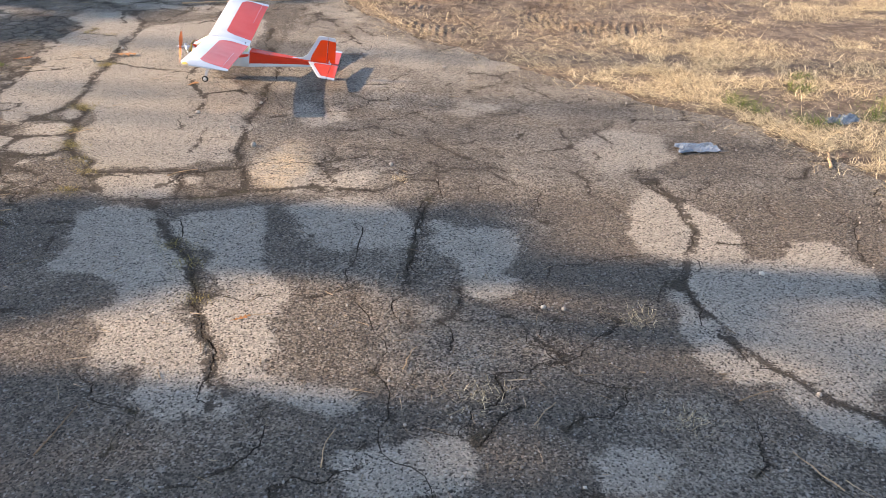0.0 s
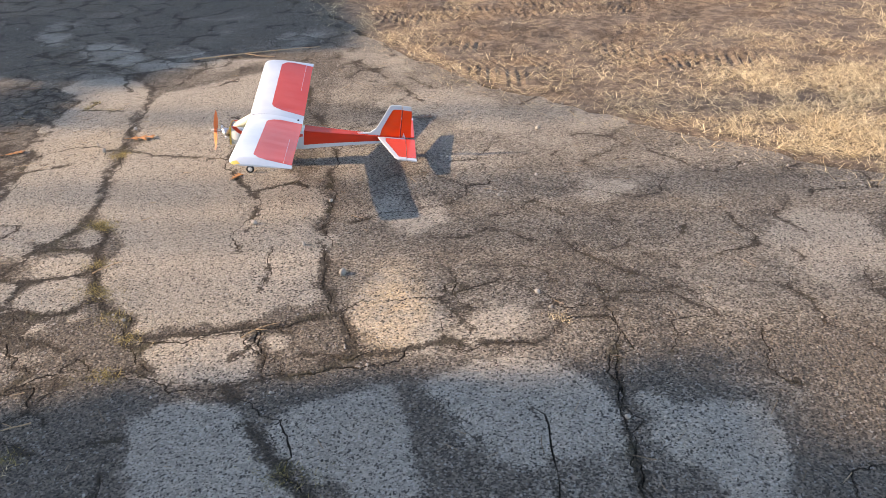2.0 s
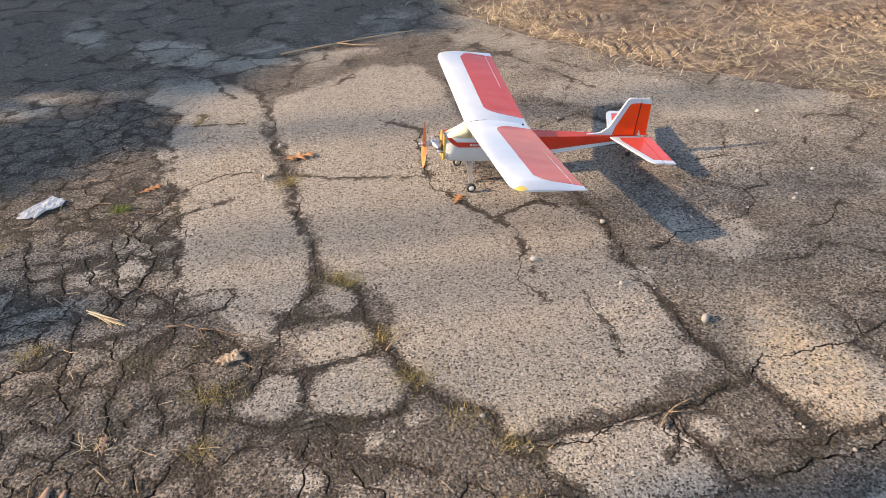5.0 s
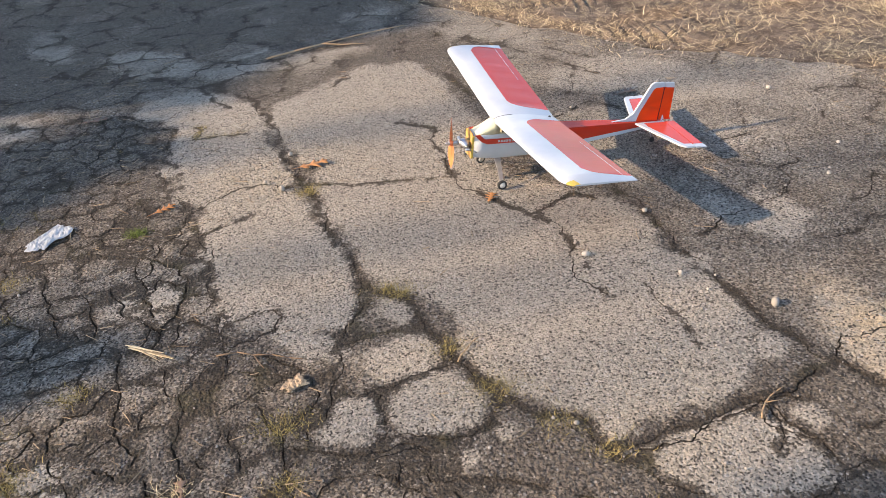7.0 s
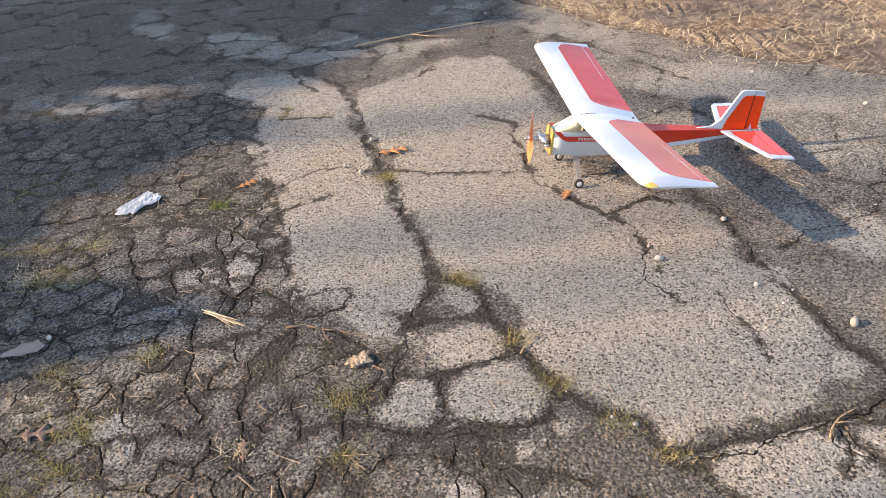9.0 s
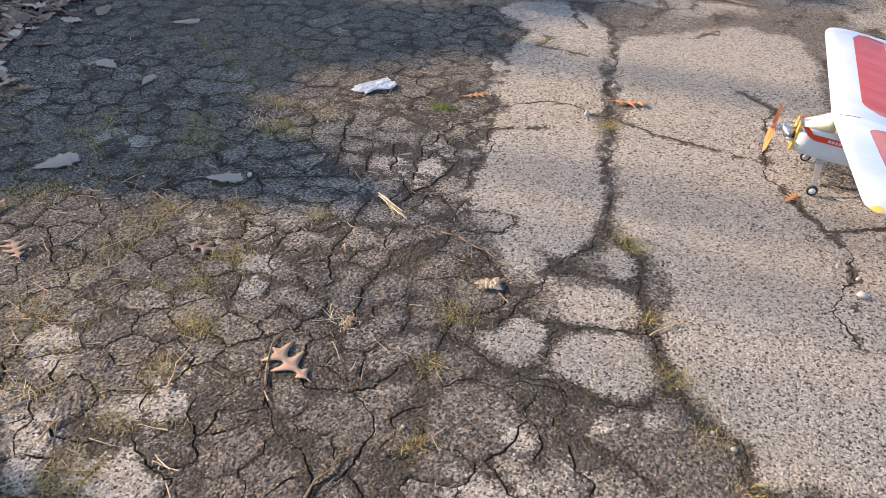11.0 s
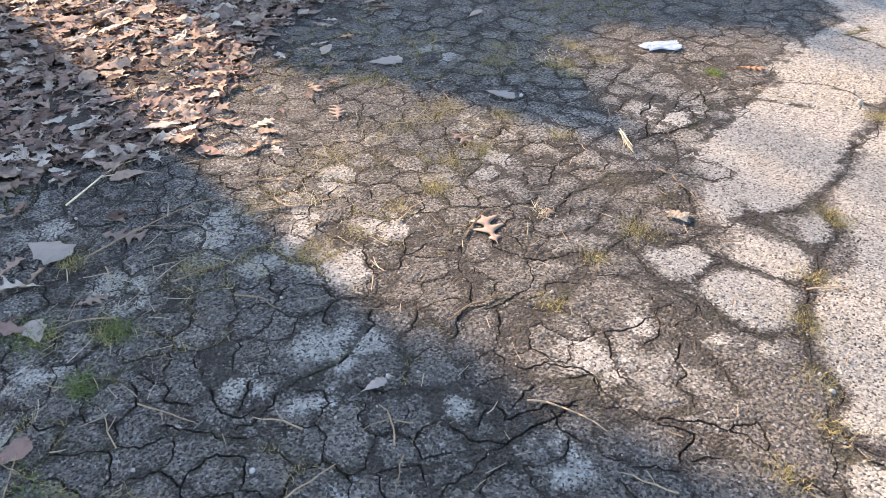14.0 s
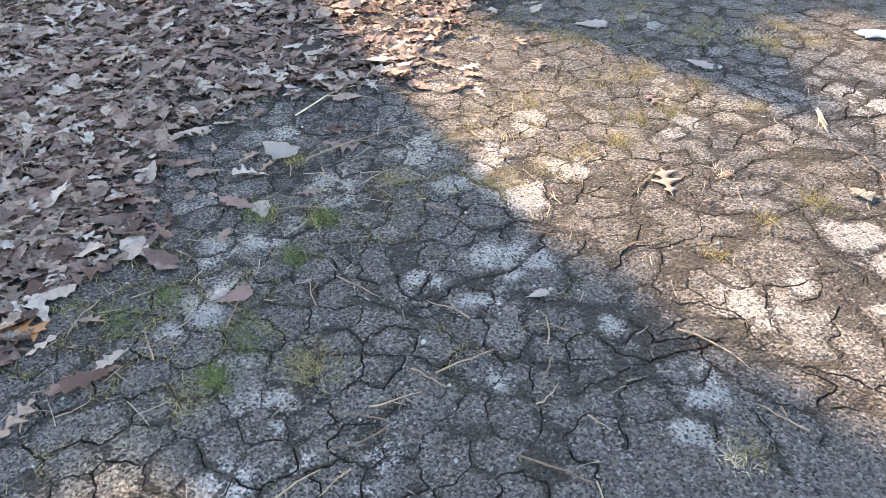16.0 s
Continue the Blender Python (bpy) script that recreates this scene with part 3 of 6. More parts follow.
WORN_AND_LIT += [
    [(.88, 3.26), (1.05, 3.18), (1.15, 2.94), (1.13, 2.66), (1.26, 2.71), (1.58, 2.82), (1.56, 2.64), (1.62, 2.44), (1.29, 1.77), (1.11, 1.86), (.97, 2.14), (.90, 2.34), (.91, 2.57), (.80, 2.65), (.77, 2.93)], [(.85, 2.32), (.90, 2.32), (.95, 2.14), (.98, 2.02), (1.08, 1.95), (1.11, 1.86), (1.23, 1.81), (1.28, 1.75), (1.22, 1.63), (1.12, 1.65), (1.07, 1.76), (1.08, 1.86), (.93, 1.88), (.86, 1.91), (.78, 2.01), (.80, 2.17)]]
WORN_AND_LIT += [
    [(-2.21, 6.03), (-1.87, 6.29), (-1.43, 6.28), (-1.34, 6.00), (-1.30, 5.63), (-1.32, 5.21), (-1.36, 4.81), (-1.20, 4.60), (-1.04, 4.46), (-1.07, 4.23), (-1.11, 4.10), (-1.03, 3.96), (-1.04, 3.80), (-1.11, 3.60), (-1.16, 3.47), (-1.26, 3.41), (-1.48, 3.39), (-1.55, 3.37), (-1.62, 3.39), (-1.63, 3.48), (-1.68, 3.53), (-1.76, 3.59), (-1.81, 3.73), (-1.86, 3.85), (-1.91, 4.03), (-1.92, 4.16), (-2.01, 4.27), (-2.06, 4.40), (-2.10, 4.62), (-2.12, 4.90), (-2.15, 5.12), (-2.20, 5.51), (-2.26, 5.86)]]
WORN_AND_LIT += [
    [(-2.95, 6.20), (-2.82, 6.48), (-2.51, 6.44), (-2.32, 6.08), (-2.27, 5.61), (-2.27, 5.23), (-2.16, 4.97), (-2.16, 4.68), (-2.12, 4.50), (-2.08, 4.27), (-2.11, 4.11), (-2.19, 4.03), (-2.27, 4.11), (-2.35, 4.07), (-2.48, 4.18), (-2.53, 4.26), (-2.54, 4.39), (-2.51, 4.56), (-2.60, 4.68), (-2.62, 4.81), (-2.65, 5.11), (-2.71, 5.35), (-2.78, 5.43), (-2.74, 5.67), (-2.69, 5.93)], [(-2.12, 3.71), (-2.00, 3.78), (-1.93, 3.78), (-1.88, 3.73), (-1.87, 3.63), (-1.90, 3.55), (-1.97, 3.52), (-2.06, 3.53), (-2.14, 3.57), (-2.15, 3.65)], [(-1.54, 3.31), (-1.39, 3.33), (-1.24, 3.33), (-1.18, 3.24), (-1.20, 3.13), (-1.26, 3.10), (-1.35, 3.11), (-1.45, 3.15), (-1.53, 3.21)]]
WORN_AND_LIT += [
    [(-2.79, 2.65), (-2.81, 2.69), (-2.75, 2.74), (-2.70, 2.78), (-2.67, 2.76), (-2.69, 2.71), (-2.67, 2.66), (-2.71, 2.61), (-2.77, 2.63)], [(-2.78, 2.44), (-2.80, 2.49), (-2.78, 2.53), (-2.71, 2.50), (-2.69, 2.51), (-2.67, 2.46), (-2.65, 2.41), (-2.72, 2.40), (-2.77, 2.41)]]
HALF_WORN = [(-2.29, 3.17), (-2.27, 3.27), (-2.16, 3.33), (-2.10, 3.27), (-1.99, 3.31), (-1.91, 3.30), (-1.87, 3.20), (-1.92, 3.17), (-1.99, 3.17), (-2.10, 3.11), (-2.12, 3.02), (-2.25, 3.04), (-2.29, 3.11)]
SPOTS = [
    (-.09, 1.56, .21, .13, -3.13), (.52, 1.55, .11, .10, -2.44), (-.72, 4.17, .20, .15, 2.13), (-.76, 3.41, .23, .13, 1.96), (-2.02, 4.09, .07, .06, 1.74), (-2.09, 3.88, .12, .11, 3.05), (-2.25, 3.69, .09, .08, 2.13), (-2.17, 3.50, .05, .02, 2.88), (-2.01, 3.45, .06, .04, 2.62), (-1.86, 3.50, .03, .02, 1.42), (-2.00, 3.33, .09, .04, 2.80), (-2.16, 3.36, .06, .03, 2.94), (-1.06, 3.53, .07, .06, 1.14), (-.80, 3.63, .11, .06, .87), (-1.13, 3.29, .05, .04, 1.79), (-3.02, 3.69, .10, .06, 1.93), (-3.19, 3.86, .08, .02, 1.76)]
SPOTS += [
    (-3.53, 7.76, .42, .14, 1.72), (-2.84, 7.04, .38, .19, 2.32), (-3.58, 6.33, .21, .15, 1.04), (-2.28, 6.75, .32, .20, -2.82), (-1.51, 7.18, .30, .11, 1.98), (-.52, 5.60, .35, .25, 2.99), (.33, 5.24, .22, .18, 3.01), (-.82, 6.50, .27, .14, 2.15), (-.21, 5.22, .20, .16, 2.91), (-.72, 4.16, .16, .08, 1.31), (-2.84, 4.45, .11, .08, 1.78), (-2.74, 4.33, .05, .03, 1.65), (-2.72, 4.50, .08, .05, 1.70), (-2.32, 4.02, .14, .05, 2.32), (-3.03, 3.73, .11, .06, 1.69), (-3.27, 3.90, .12, .08, 1.74), (-2.97, 3.25, .10, .07, 2.89), (-3.33, 3.28, .08, .07, 1.75)]
SPOTS += [
    (-3.20, 3.00, .10, .05, 2.48), (-2.93, 2.99, .08, .07, 3.08), (-2.63, 2.71, .05, .02, 1.45), (-2.64, 2.80, .06, .04, -3.08), (-2.73, 2.34, .05, .02, 1.37), (-2.60, 2.50, .05, .03, 2.01), (-2.57, 2.60, .05, .03, 3.01), (-2.33, 2.79, .05, .04, 1.58), (-3.11, 2.76, .06, .05, -2.60), (-3.10, 2.87, .05, .03, -2.92), (-2.93, 2.96, .10, .07, 2.73), (-3.39, 2.81, .11, .09, 2.51), (-3.34, 2.42, .14, .08, 2.81), (-2.00, 3.45, .06, .03, 2.52), (-2.24, 3.69, .08, .06, -2.81), (-2.06, 2.89, .03, .03, 2.51), (-2.01, 2.82, .05, .03, -2.81), (-2.17, 3.52, .04, .03, 1.14)]
SPOTS += [
    (-3.22, 3.03, .07, .06, 2.42), (-3.00, 3.14, .08, .06, 2.82), (-1.93, 2.73, .08, .05, -2.39), (-2.00, 2.83, .05, .02, 1.31), (-2.05, 2.90, .03, .01, 2.35), (-2.25, 2.11, .05, .04, 1.37), (-2.52, 1.93, .04, .03, -2.40), (-2.43, 1.94, .03, .03, -2.72), (-2.30, 1.94, .04, .02, 2.91), (-2.49, 2.08, .03, .02, -2.90), (-2.32, 2.16, .02, .02, 1.49), (-2.34, 1.79, .08, .04, 1.13), (-2.17, 2.04, .05, .03, 1.04), (-2.90, 1.87, .08, .06, -3.07), (-3.15, 2.00, .06, .06, 1.16), (-3.16, 2.13, .07, .05, 1.22), (-2.98, 1.98, .03, .03, 2.28), (-2.89, 1.78, .03, .03, 2.46)]
SPOTS += [
    (-2.38, 2.42, .03, .03, 1.37), (-2.29, 2.45, .02, .02, -2.97), (-2.33, 2.80, .06, .04, 1.63)]
SPOTS += [
    (.96, 3.75, .3, .2, 1.22), (-.45, 3.32, .13, .08, 0), (-2.2, 3.15, .12, .06, -.5), (-1.85, 6.6, .3, .1, .2), (-3.9, 4.3, .1, .07, .3), (.2, 4.35, .2, .1, .4), (-.35, 4.75, .22, .1, .6)]


def wear_at(p):
    """From 0, under the dark coat, to 1, on bare stone; 0.5 along the ragged borders."""
    warp = [0.13 * (bumps(p[:, 0] + k, p[:, 1] - k, 5.0) - 0.5) + 0.06 * (bumps(p[:, 0] - k, p[:, 1] + k, 13.0) - 0.5) + 0.03 * (bumps(p[:, 0] + k, p[:, 1], 31.0) - 0.5) for k in (0.0, 11.3)]
    sd = np.full(len(p), -1.0)
    top = np.full(len(p), 0.9)
    for line in WORN_AND_LIT + [HALF_WORN]:
        g = min(1.0, np.ptp(np.array(line), axis=0).max() / 0.45)
        q = p + g * np.c_[warp[0], warp[1]]
        d = near_line(q, line + line[:1])
        d = np.where(inside(q, line), d, -d)
        sd = np.maximum(sd, np.minimum(d, 0.0) if line is HALF_WORN else d)
    for x, y, a, b, turn in SPOTS:
        g = min(1.0, math.sqrt(a * b) / 0.14)
        dx, dy = p[:, 0] + g * warp[0] - x, p[:, 1] + g * warp[1] - y
        u, v = dx * math.cos(turn) + dy * math.sin(turn), dy * math.cos(turn) - dx * math.sin(turn)
        r = (1 - np.sqrt((u / a) ** 2 + (v / b) ** 2)) * max(math.sqrt(a * b) * 1.1, 0.055)
        if y > 3.6 and x > -1.1 or y > 6.2:
            r = np.minimum(r * 0.5, 0.012)
        sd = np.maximum(sd, r)
    # base tone, with two zones by the leafy side simply set paler
    half = 0.06 * np.clip(1.5 - np.hypot((p[:, 0] + 2.9) / 0.6, (p[:, 1] - 3.1) / 0.5), 0, 1) + 0.13 * np.clip(1.6 - np.hypot((p[:, 0] + 2.85) / 0.45, (p[:, 1] - 4.5) / 0.6), 0, 1) + np.where((p[:, 0] > -1.0) & (p[:, 1] > 1.5), 0.04, 0.0) + np.where(p[:, 0] > -1.15, 0.17, 0.0) * np.clip((p[:, 1] - 3.0) / 0.3, 0, 1) + 0.24 * (bumps(p[:, 0], p[:, 1], 1.4) - 0.5) + 0.18 * (bumps(p[:, 0] + 3, p[:, 1], 4.5) - 0.5)
    return np.clip(0.5 + sd / 0.085, np.clip(0.29 + half, 0.05, 0.56), top)


NET = crazing()


def near_view(line):
    return all(-4.6 < p[0] < 1.6 and 1.2 < p[1] < 6.3 for p in line)


def pavement():
    from mathutils.geometry import delaunay_2d_cdt
    gen = np.random.default_rng(5)
    verts, edges, width = [], [], []

    def add(line, w):
        i = len(verts)
        verts.extend(Vector(p) for p in line)
        for k in range(len(line) - 1):
            edges.append((i + k, i + k + 1))
            width.append(w)

    ring = [np.array(p) for p in SLAB_EDGE]
    rough = fractal(ring + ring[:1], 0.08, 0.10, gen)[:-1]
    edge_poly = [tuple(p) for p in rough]
    add(rough + rough[:1], 0.0)
    lines = CRACKS + NET
    drawn = [fractal(line, 0.018 if near_view(line) else 0.06, 0.11, gen) for w, line in lines]
    all_ok = inside(np.array([p for pts in drawn for p in pts]), edge_poly)
    first = 0
    for (w, _), pts in zip(lines, drawn):
        ok = all_ok[first:first + len(pts)]
        first += len(pts)
        run = []
        for p, good in zip(pts, ok):
            if good:
                run.append(p)
            else:
                if len(run) > 1:
                    add(run, w)
                run = []
        if len(run) > 1:
            add(run, w)
    busy = {(int(v.x // 0.022), int(v.y // 0.022)) for v in verts}
    # loose net of inner points, finer where the camera passes
    for x0, x1, y0, y1, s in ((-4.3, 1.9, 1.2, 6.3, 0.036), (-6.6, 3.6, -4.0, 11.0, 0.15)):
        gx, gy = np.meshgrid(np.arange(x0, x1, s), np.arange(y0, y1, s * 0.87))
        gx = gx + (np.arange(gx.shape[0]) % 2)[:, None] * s / 2
        p = np.c_[gx.ravel(), gy.ravel()] + gen.uniform(-0.3, 0.3, (gx.size, 2)) * s
        if s > 0.1:
            p = p[~((p[:, 0] > -4.3) & (p[:, 0] < 1.9) & (p[:, 1] > 1.2) & (p[:, 1] < 6.3))]
        p = p[inside(p, edge_poly)]
        for q in p:
            i, j = int(q[0] // 0.022), int(q[1] // 0.022)
            if not any((i + a, j + b) in busy for a in (-1, 0, 1) for b in (-1, 0, 1)):
                verts.append(Vector(q))
    v, e, f, _, oe, _ = delaunay_2d_cdt(verts, edges, [], 0, 1e-4)
    pos = np.array([tuple(q) for q in v])
    cut = {}
    for pair, src in zip(e, oe):
        if src:
            cut[frozenset(pair)] = max(width[k] for k in src)
    tri = np.array([t for t in f if len(t) == 3])
    tri = tri[inside(pos[tri].mean(1), edge_poly)]
    by_edge = {}
    for i, t in enumerate(tri.tolist()):
        for j in range(3):
            by_edge.setdefault(frozenset((t[j], t[(j + 1) % 3])), []).append(i)
    # slabs: triangles joined over uncut edges; corners: the same round one point
    root = list(range(len(tri)))
    corner = list(range(3 * len(tri)))

    def find(r, i):
        while r[i] != i:
            r[i] = r[r[i]]
            i = r[i]
        return i

    tl = tri.tolist()
    for key, pair in by_edge.items():
        if key not in cut and len(pair) == 2:
            a, b = pair
            root[find(root, a)] = find(root, b)
            for vtx in key:
                ca, cb = 3 * a + tl[a].index(vtx), 3 * b + tl[b].index(vtx)
                corner[find(corner, ca)] = find(corner, cb)
    gap = np.zeros(len(pos))
    on_cut = np.zeros(len(pos), bool)
    for key, w in cut.items():
        for k in key:
            gap[k] = max(gap[k], w)
            on_cut[k] = True
    gap = (0.0022 + 0.13 * gap + np.where((pos[:, 0] < -2.4) & (gap < 0.008), 0.0004, 0.0)) * (gap > 0) * np.where(gap > 0.0075, 0.65, 1.0) * np.clip(0.9 * bumps(pos[:, 0], pos[:, 1], 7.0) + 0.8 * bumps(pos[:, 0], pos[:, 1], 45.0) - 0.05, 0.4, 1.2)
    cid = np.array([find(corner, i) for i in range(len(corner))])
    uniq, inv = np.unique(cid, return_inverse=True)
    flat = tri.ravel()
    base = np.zeros(len(uniq), int)
    base[inv] = flat
    mid = np.zeros((len(uniq), 2))
    count = np.zeros(len(uniq))
    np.add.at(mid, inv, np.repeat(pos[tri].mean(1), 3, axis=0))
    np.add.at(count, inv, 1)
    per_vertex = np.zeros(len(pos), int)
    np.add.at(per_vertex, base, 1)
    away = mid / count[:, None] - pos[base]
    away /= np.hypot(*away.T)[:, None] + 1e-9
    split = (per_vertex[base] > 1) & on_cut[base]
    p2 = pos[base] + away * (gap[base] * split)[:, None]
    # how near a crack each point lies, wide cracks reaching further
    grime = np.zeros(len(p2))
    for w, line in lines:
        reach = min(0.036, 0.007 + 2.3 * w)
        line = [np.array(q) for q in line]
        box = np.array(line)
        lo, hi = box.min(0) - 4 * reach, box.max(0) + 4 * reach
        sel = np.where((p2[:, 0] > lo[0]) & (p2[:, 0] < hi[0]) & (p2[:, 1] > lo[1]) & (p2[:, 1] < hi[1]))[0]
        if len(sel):
            d = near_line(p2[sel], line)
            grime[sel] = np.maximum(grime[sel], np.exp(-(d / reach) ** 2) * min(1, 0.72 + 30 * w))
    wear = wear_at(p2) - 0.12 * grime
    # tan colour: the sand patch, then a fainter tan patch at x -2.45
    sand = np.clip(1.3 - np.hypot((p2[:, 0] + 0.77) / 0.15, (p2[:, 1] - 3.48) / 0.3), 0, 1) + 0.6 * np.clip(1.2 - np.hypot((p2[:, 0] + 2.45) / 0.3, (p2[:, 1] - 1.55) / 0.2), 0, 1)
    comp = np.array([find(root, i) for i in range(len(tri))])
    names, cinv, num_of_slab = np.unique(comp, return_inverse=True, return_counts=True)
    tone = gen.normal(0, 1.0, len(names)) * (num_of_slab < 400)
    lift = gen.uniform(-0.0012, 0.0016, len(names))
    tilt = gen.normal(0, 0.004, (len(names), 2))
    z = relief(p2[:, 0], p2[:, 1]) - 0.0028 * on_cut[base]
    corner_of = inv.reshape(-1, 3)
    slab_of = np.zeros(len(uniq), int)
    slab_of[inv] = np.repeat(cinv, 3)
    cen = np.zeros((len(names), 2))
    num = np.zeros(len(names))
    np.add.at(cen, cinv, pos[tri].mean(1))
    np.add.at(num, cinv, 1)
    cen /= num[:, None]
    wear += 0.05 * tone[slab_of]
    tint = 0.5 + 0.18 * tone[slab_of]
    # slivers between cracks are no dirtier than the rest
    least = np.full(len(names), 9.0)
    np.minimum.at(least, slab_of, grime)
    grime = grime - 0.75 * least[slab_of]
    wear = wear + 0.2 * least[slab_of]
    z = z + lift[slab_of] + np.clip(((p2 - cen[slab_of]) * tilt[slab_of]).sum(1), -0.0012, 0.0012)
    # side walls under each cut edge
    walls = {}
    for i, t in enumerate(tl):
        for j in range(3):
            a, b = j, (j + 1) % 3
            key = frozenset((t[a], t[b]))
            if key in cut or len(by_edge[key]) == 1:
                walls.setdefault(cinv[i], []).append((corner_of[i][a], corner_of[i][b]))
    top = tagged(new("pavement"), "old cracked asphalt drive with worn pale patches", "pavement", kind="structure")
    order = np.argsort(np.hypot(cen[:, 0] + 1.9, cen[:, 1] - 3.7))
    groups = [[k] for k in order[:290]] + [list(order[290:])]
    tris_of = {}
    for i, k in enumerate(cinv):
        tris_of.setdefault(k, []).append(i)
    for g in groups:
        if not g:
            continue
        faces = [corner_of[i].tolist() for k in g for i in tris_of[k]]
        rim = [w for k in g for w in walls.get(k, ())]
        use = sorted({q for t in faces for q in t})
        num_of = {q: i for i, q in enumerate(use)}
        vv = [(p2[q][0], p2[q][1], z[q]) for q in use]
        att = [("wear", [wear[q] for q in use]), ("grime", [grime[q] for q in use]), ("sand", [sand[q] for q in use]), ("tint", [tint[q] for q in use])]
        ff = [[num_of[q] for q in t] for t in faces]
        low = {}
        for a, b in rim:
            for q in (a, b):
                if q not in low:
                    low[q] = len(vv)
                    vv += [(p2[q][0], p2[q][1], z[q]), (p2[q][0], p2[q][1], -0.02)]
                    for key, values in att:
                        values += {"grime": [1.0, 1.0], "tint": [0.3, 0.3]}.get(key, [0.0, 0.0])
            ff.append([low[b], low[a], low[a] + 1, low[b] + 1])
        many = len(g) > 1
        ob = raw("far_slabs" if many else "asphalt_slab", vv, ff, ASPHALT, top, floats=att)
        if many:
            tagged(ob, "farther broken asphalt slabs", kind="stuff")
    return top


pavement()

# ---- trees added out of view on the sunny side, to cast the drive's shade ----
def aloft(gx, gy, bx):
    """The point over x = bx whose shadow falls on (gx, gy)."""
    d = gx - bx
    return Vector((bx, gy - d * math.tan(SUN_AZ), d * math.tan(SUN_EL) / math.cos(SUN_AZ)))


def limb_mesh(bm, a, b, r0, r1, sides=7, bends=3, wob=0.04, gen=rng):
    a, b = Vector(a), Vector(b)
    axis = (b - a).normalized()
    u = axis.orthogonal().normalized()
    w = axis.cross(u)
    rings = []
    for i in range(bends + 1):
        t = i / bends
        c = a.lerp(b, t) + (u * gen.normal(0, wob) + w * gen.normal(0, wob)) * (a - b).length * (0 < i < bends)
        r = r0 + (r1 - r0) * t
        rings.append([bm.verts.new(c + (u * math.cos(k) + w * math.sin(k)) * r) for k in (2 * math.pi * j / sides for j in range(sides))])
    for p, q in zip(rings, rings[1:]):
        for j in range(sides):
            bm.faces.new((p[j], p[(j + 1) % sides], q[(j + 1) % sides], q[j]))
    bm.faces.new(rings[0][::-1])
    bm.faces.new(rings[-1])


def tree(bx, axis_y, top_x, radius, limbs=(), shades=(), label="", dense=1.0):
    """A tree whose trunk stands over x = bx. axis_y: where the trunk's shadow crosses x = -2; limbs and shades are drawn as their shadows."""
    base = aloft(-2.0, axis_y, bx)
    top = tagged(new("tree"), label, "tree")
    top.location = (base.x, base.y, 0)
    lay = Matrix.Translation((-base.x, -base.y, 0))
    bm = bmesh.new()
    height = aloft(top_x, axis_y, bx).z
    limb_mesh(bm, (base.x, base.y, -0.05), (base.x, base.y, height), radius * 1.1, radius * 0.75, 10, 8, 0.0015)
    bm.transform(lay)
    part("trunk", bm, BARK, top)
    for (x0, y0), (x1, y1), r in limbs:
        bm = bmesh.new()
        limb_mesh(bm, aloft(x0, y0, bx), aloft(x1, y1, bx), r, r * 0.55, 7, 5, 0.02)
        bm.transform(lay)
        part("limb", bm, BARK, top)
    if shades:
        gen = np.random.default_rng(int(-bx * 10 + axis_y * 7))
        vv, ff = [], []
        for poly in shades:
            box = np.array(poly)
            lo, hi = box.min(0), box.max(0)
            area = (hi - lo).prod()
            p = gen.uniform(lo, hi, (int(area * 200 * dense), 2))
            p = p[inside(p + 0.05 * gen.normal(0, 1, p.shape), list(poly))]
            for x, y in p:
                c = np.array(aloft(x, y, bx)) + (gen.normal(0, 0.5), 0, 0)
                c[1] -= (c[0] - bx) * math.tan(-SUN_AZ)
                c[2] -= (c[0] - bx) * math.tan(SUN_EL)
                a = gen.normal(0, 1, 3)
                a /= np.linalg.norm(a)
                b = np.cross(a, gen.normal(0, 1, 3))
                b /= np.linalg.norm(b)
                s = gen.uniform(0.06, 0.12)
                i = len(vv)
                vv += [c - a * s * 1.4, c - b * s * 0.6, c + a * s * 1.4 + np.cross(a, b) * s * 0.3, c + b * s * 0.6]
                ff.append((i, i + 1, i + 2, i + 3))
        ob = raw("crown", np.array(vv) - np.array([base.x, base.y, 0]), ff, NEEDLE, top, smooth=False)
        tagged(ob, "dark leaf crown filling the outline of its shade")
    return top


tree(-13.0, 2.70, 2.2, 0.17, [((-0.9, 2.8), (0.4, 2.2), 0.09), ((0.4, 2.2), (1.9, 2.0), 0.06), ((-3.0, 2.8), (-1.0, 2.4), 0.08)],
     [[(-8.5, 0.0), (-5.2, 0.4), (-3.4, 0.2), (-2.66, 1.25), (-2.5, 1.6), (-2.1, 1.92), (-1.2, 2.3), (-0.6, 2.62), (0.4, 2.72), (0.4, 3.0), (-1.0, 3.03), (-2.0, 2.95), (-2.7, 2.86), (-3.8, 2.9), (-4.3, 2.7), (-8.5, 3.1)]],
     "unseen tall evergreen tree, added to shade the drive", 1.7)
tree(-14.5, 1.2, 1.5, 0.16, [((-2.6, 1.2), (-0.6, 1.75), 0.08)], [[(-2.3, 0.6), (-1.5, 0.9), (-1.45, 1.9), (-0.9, 1.82), (-0.45, 1.6), (-0.3, 0.8), (-0.8, 0.4)], [(-0.6, 0.5), (1.9, 0.5), (1.7, 1.5), (0.9, 1.62), (0.2, 1.55), (-0.5, 1.7)]], "unseen evergreen tree with drooping lower limbs, added for its shade")
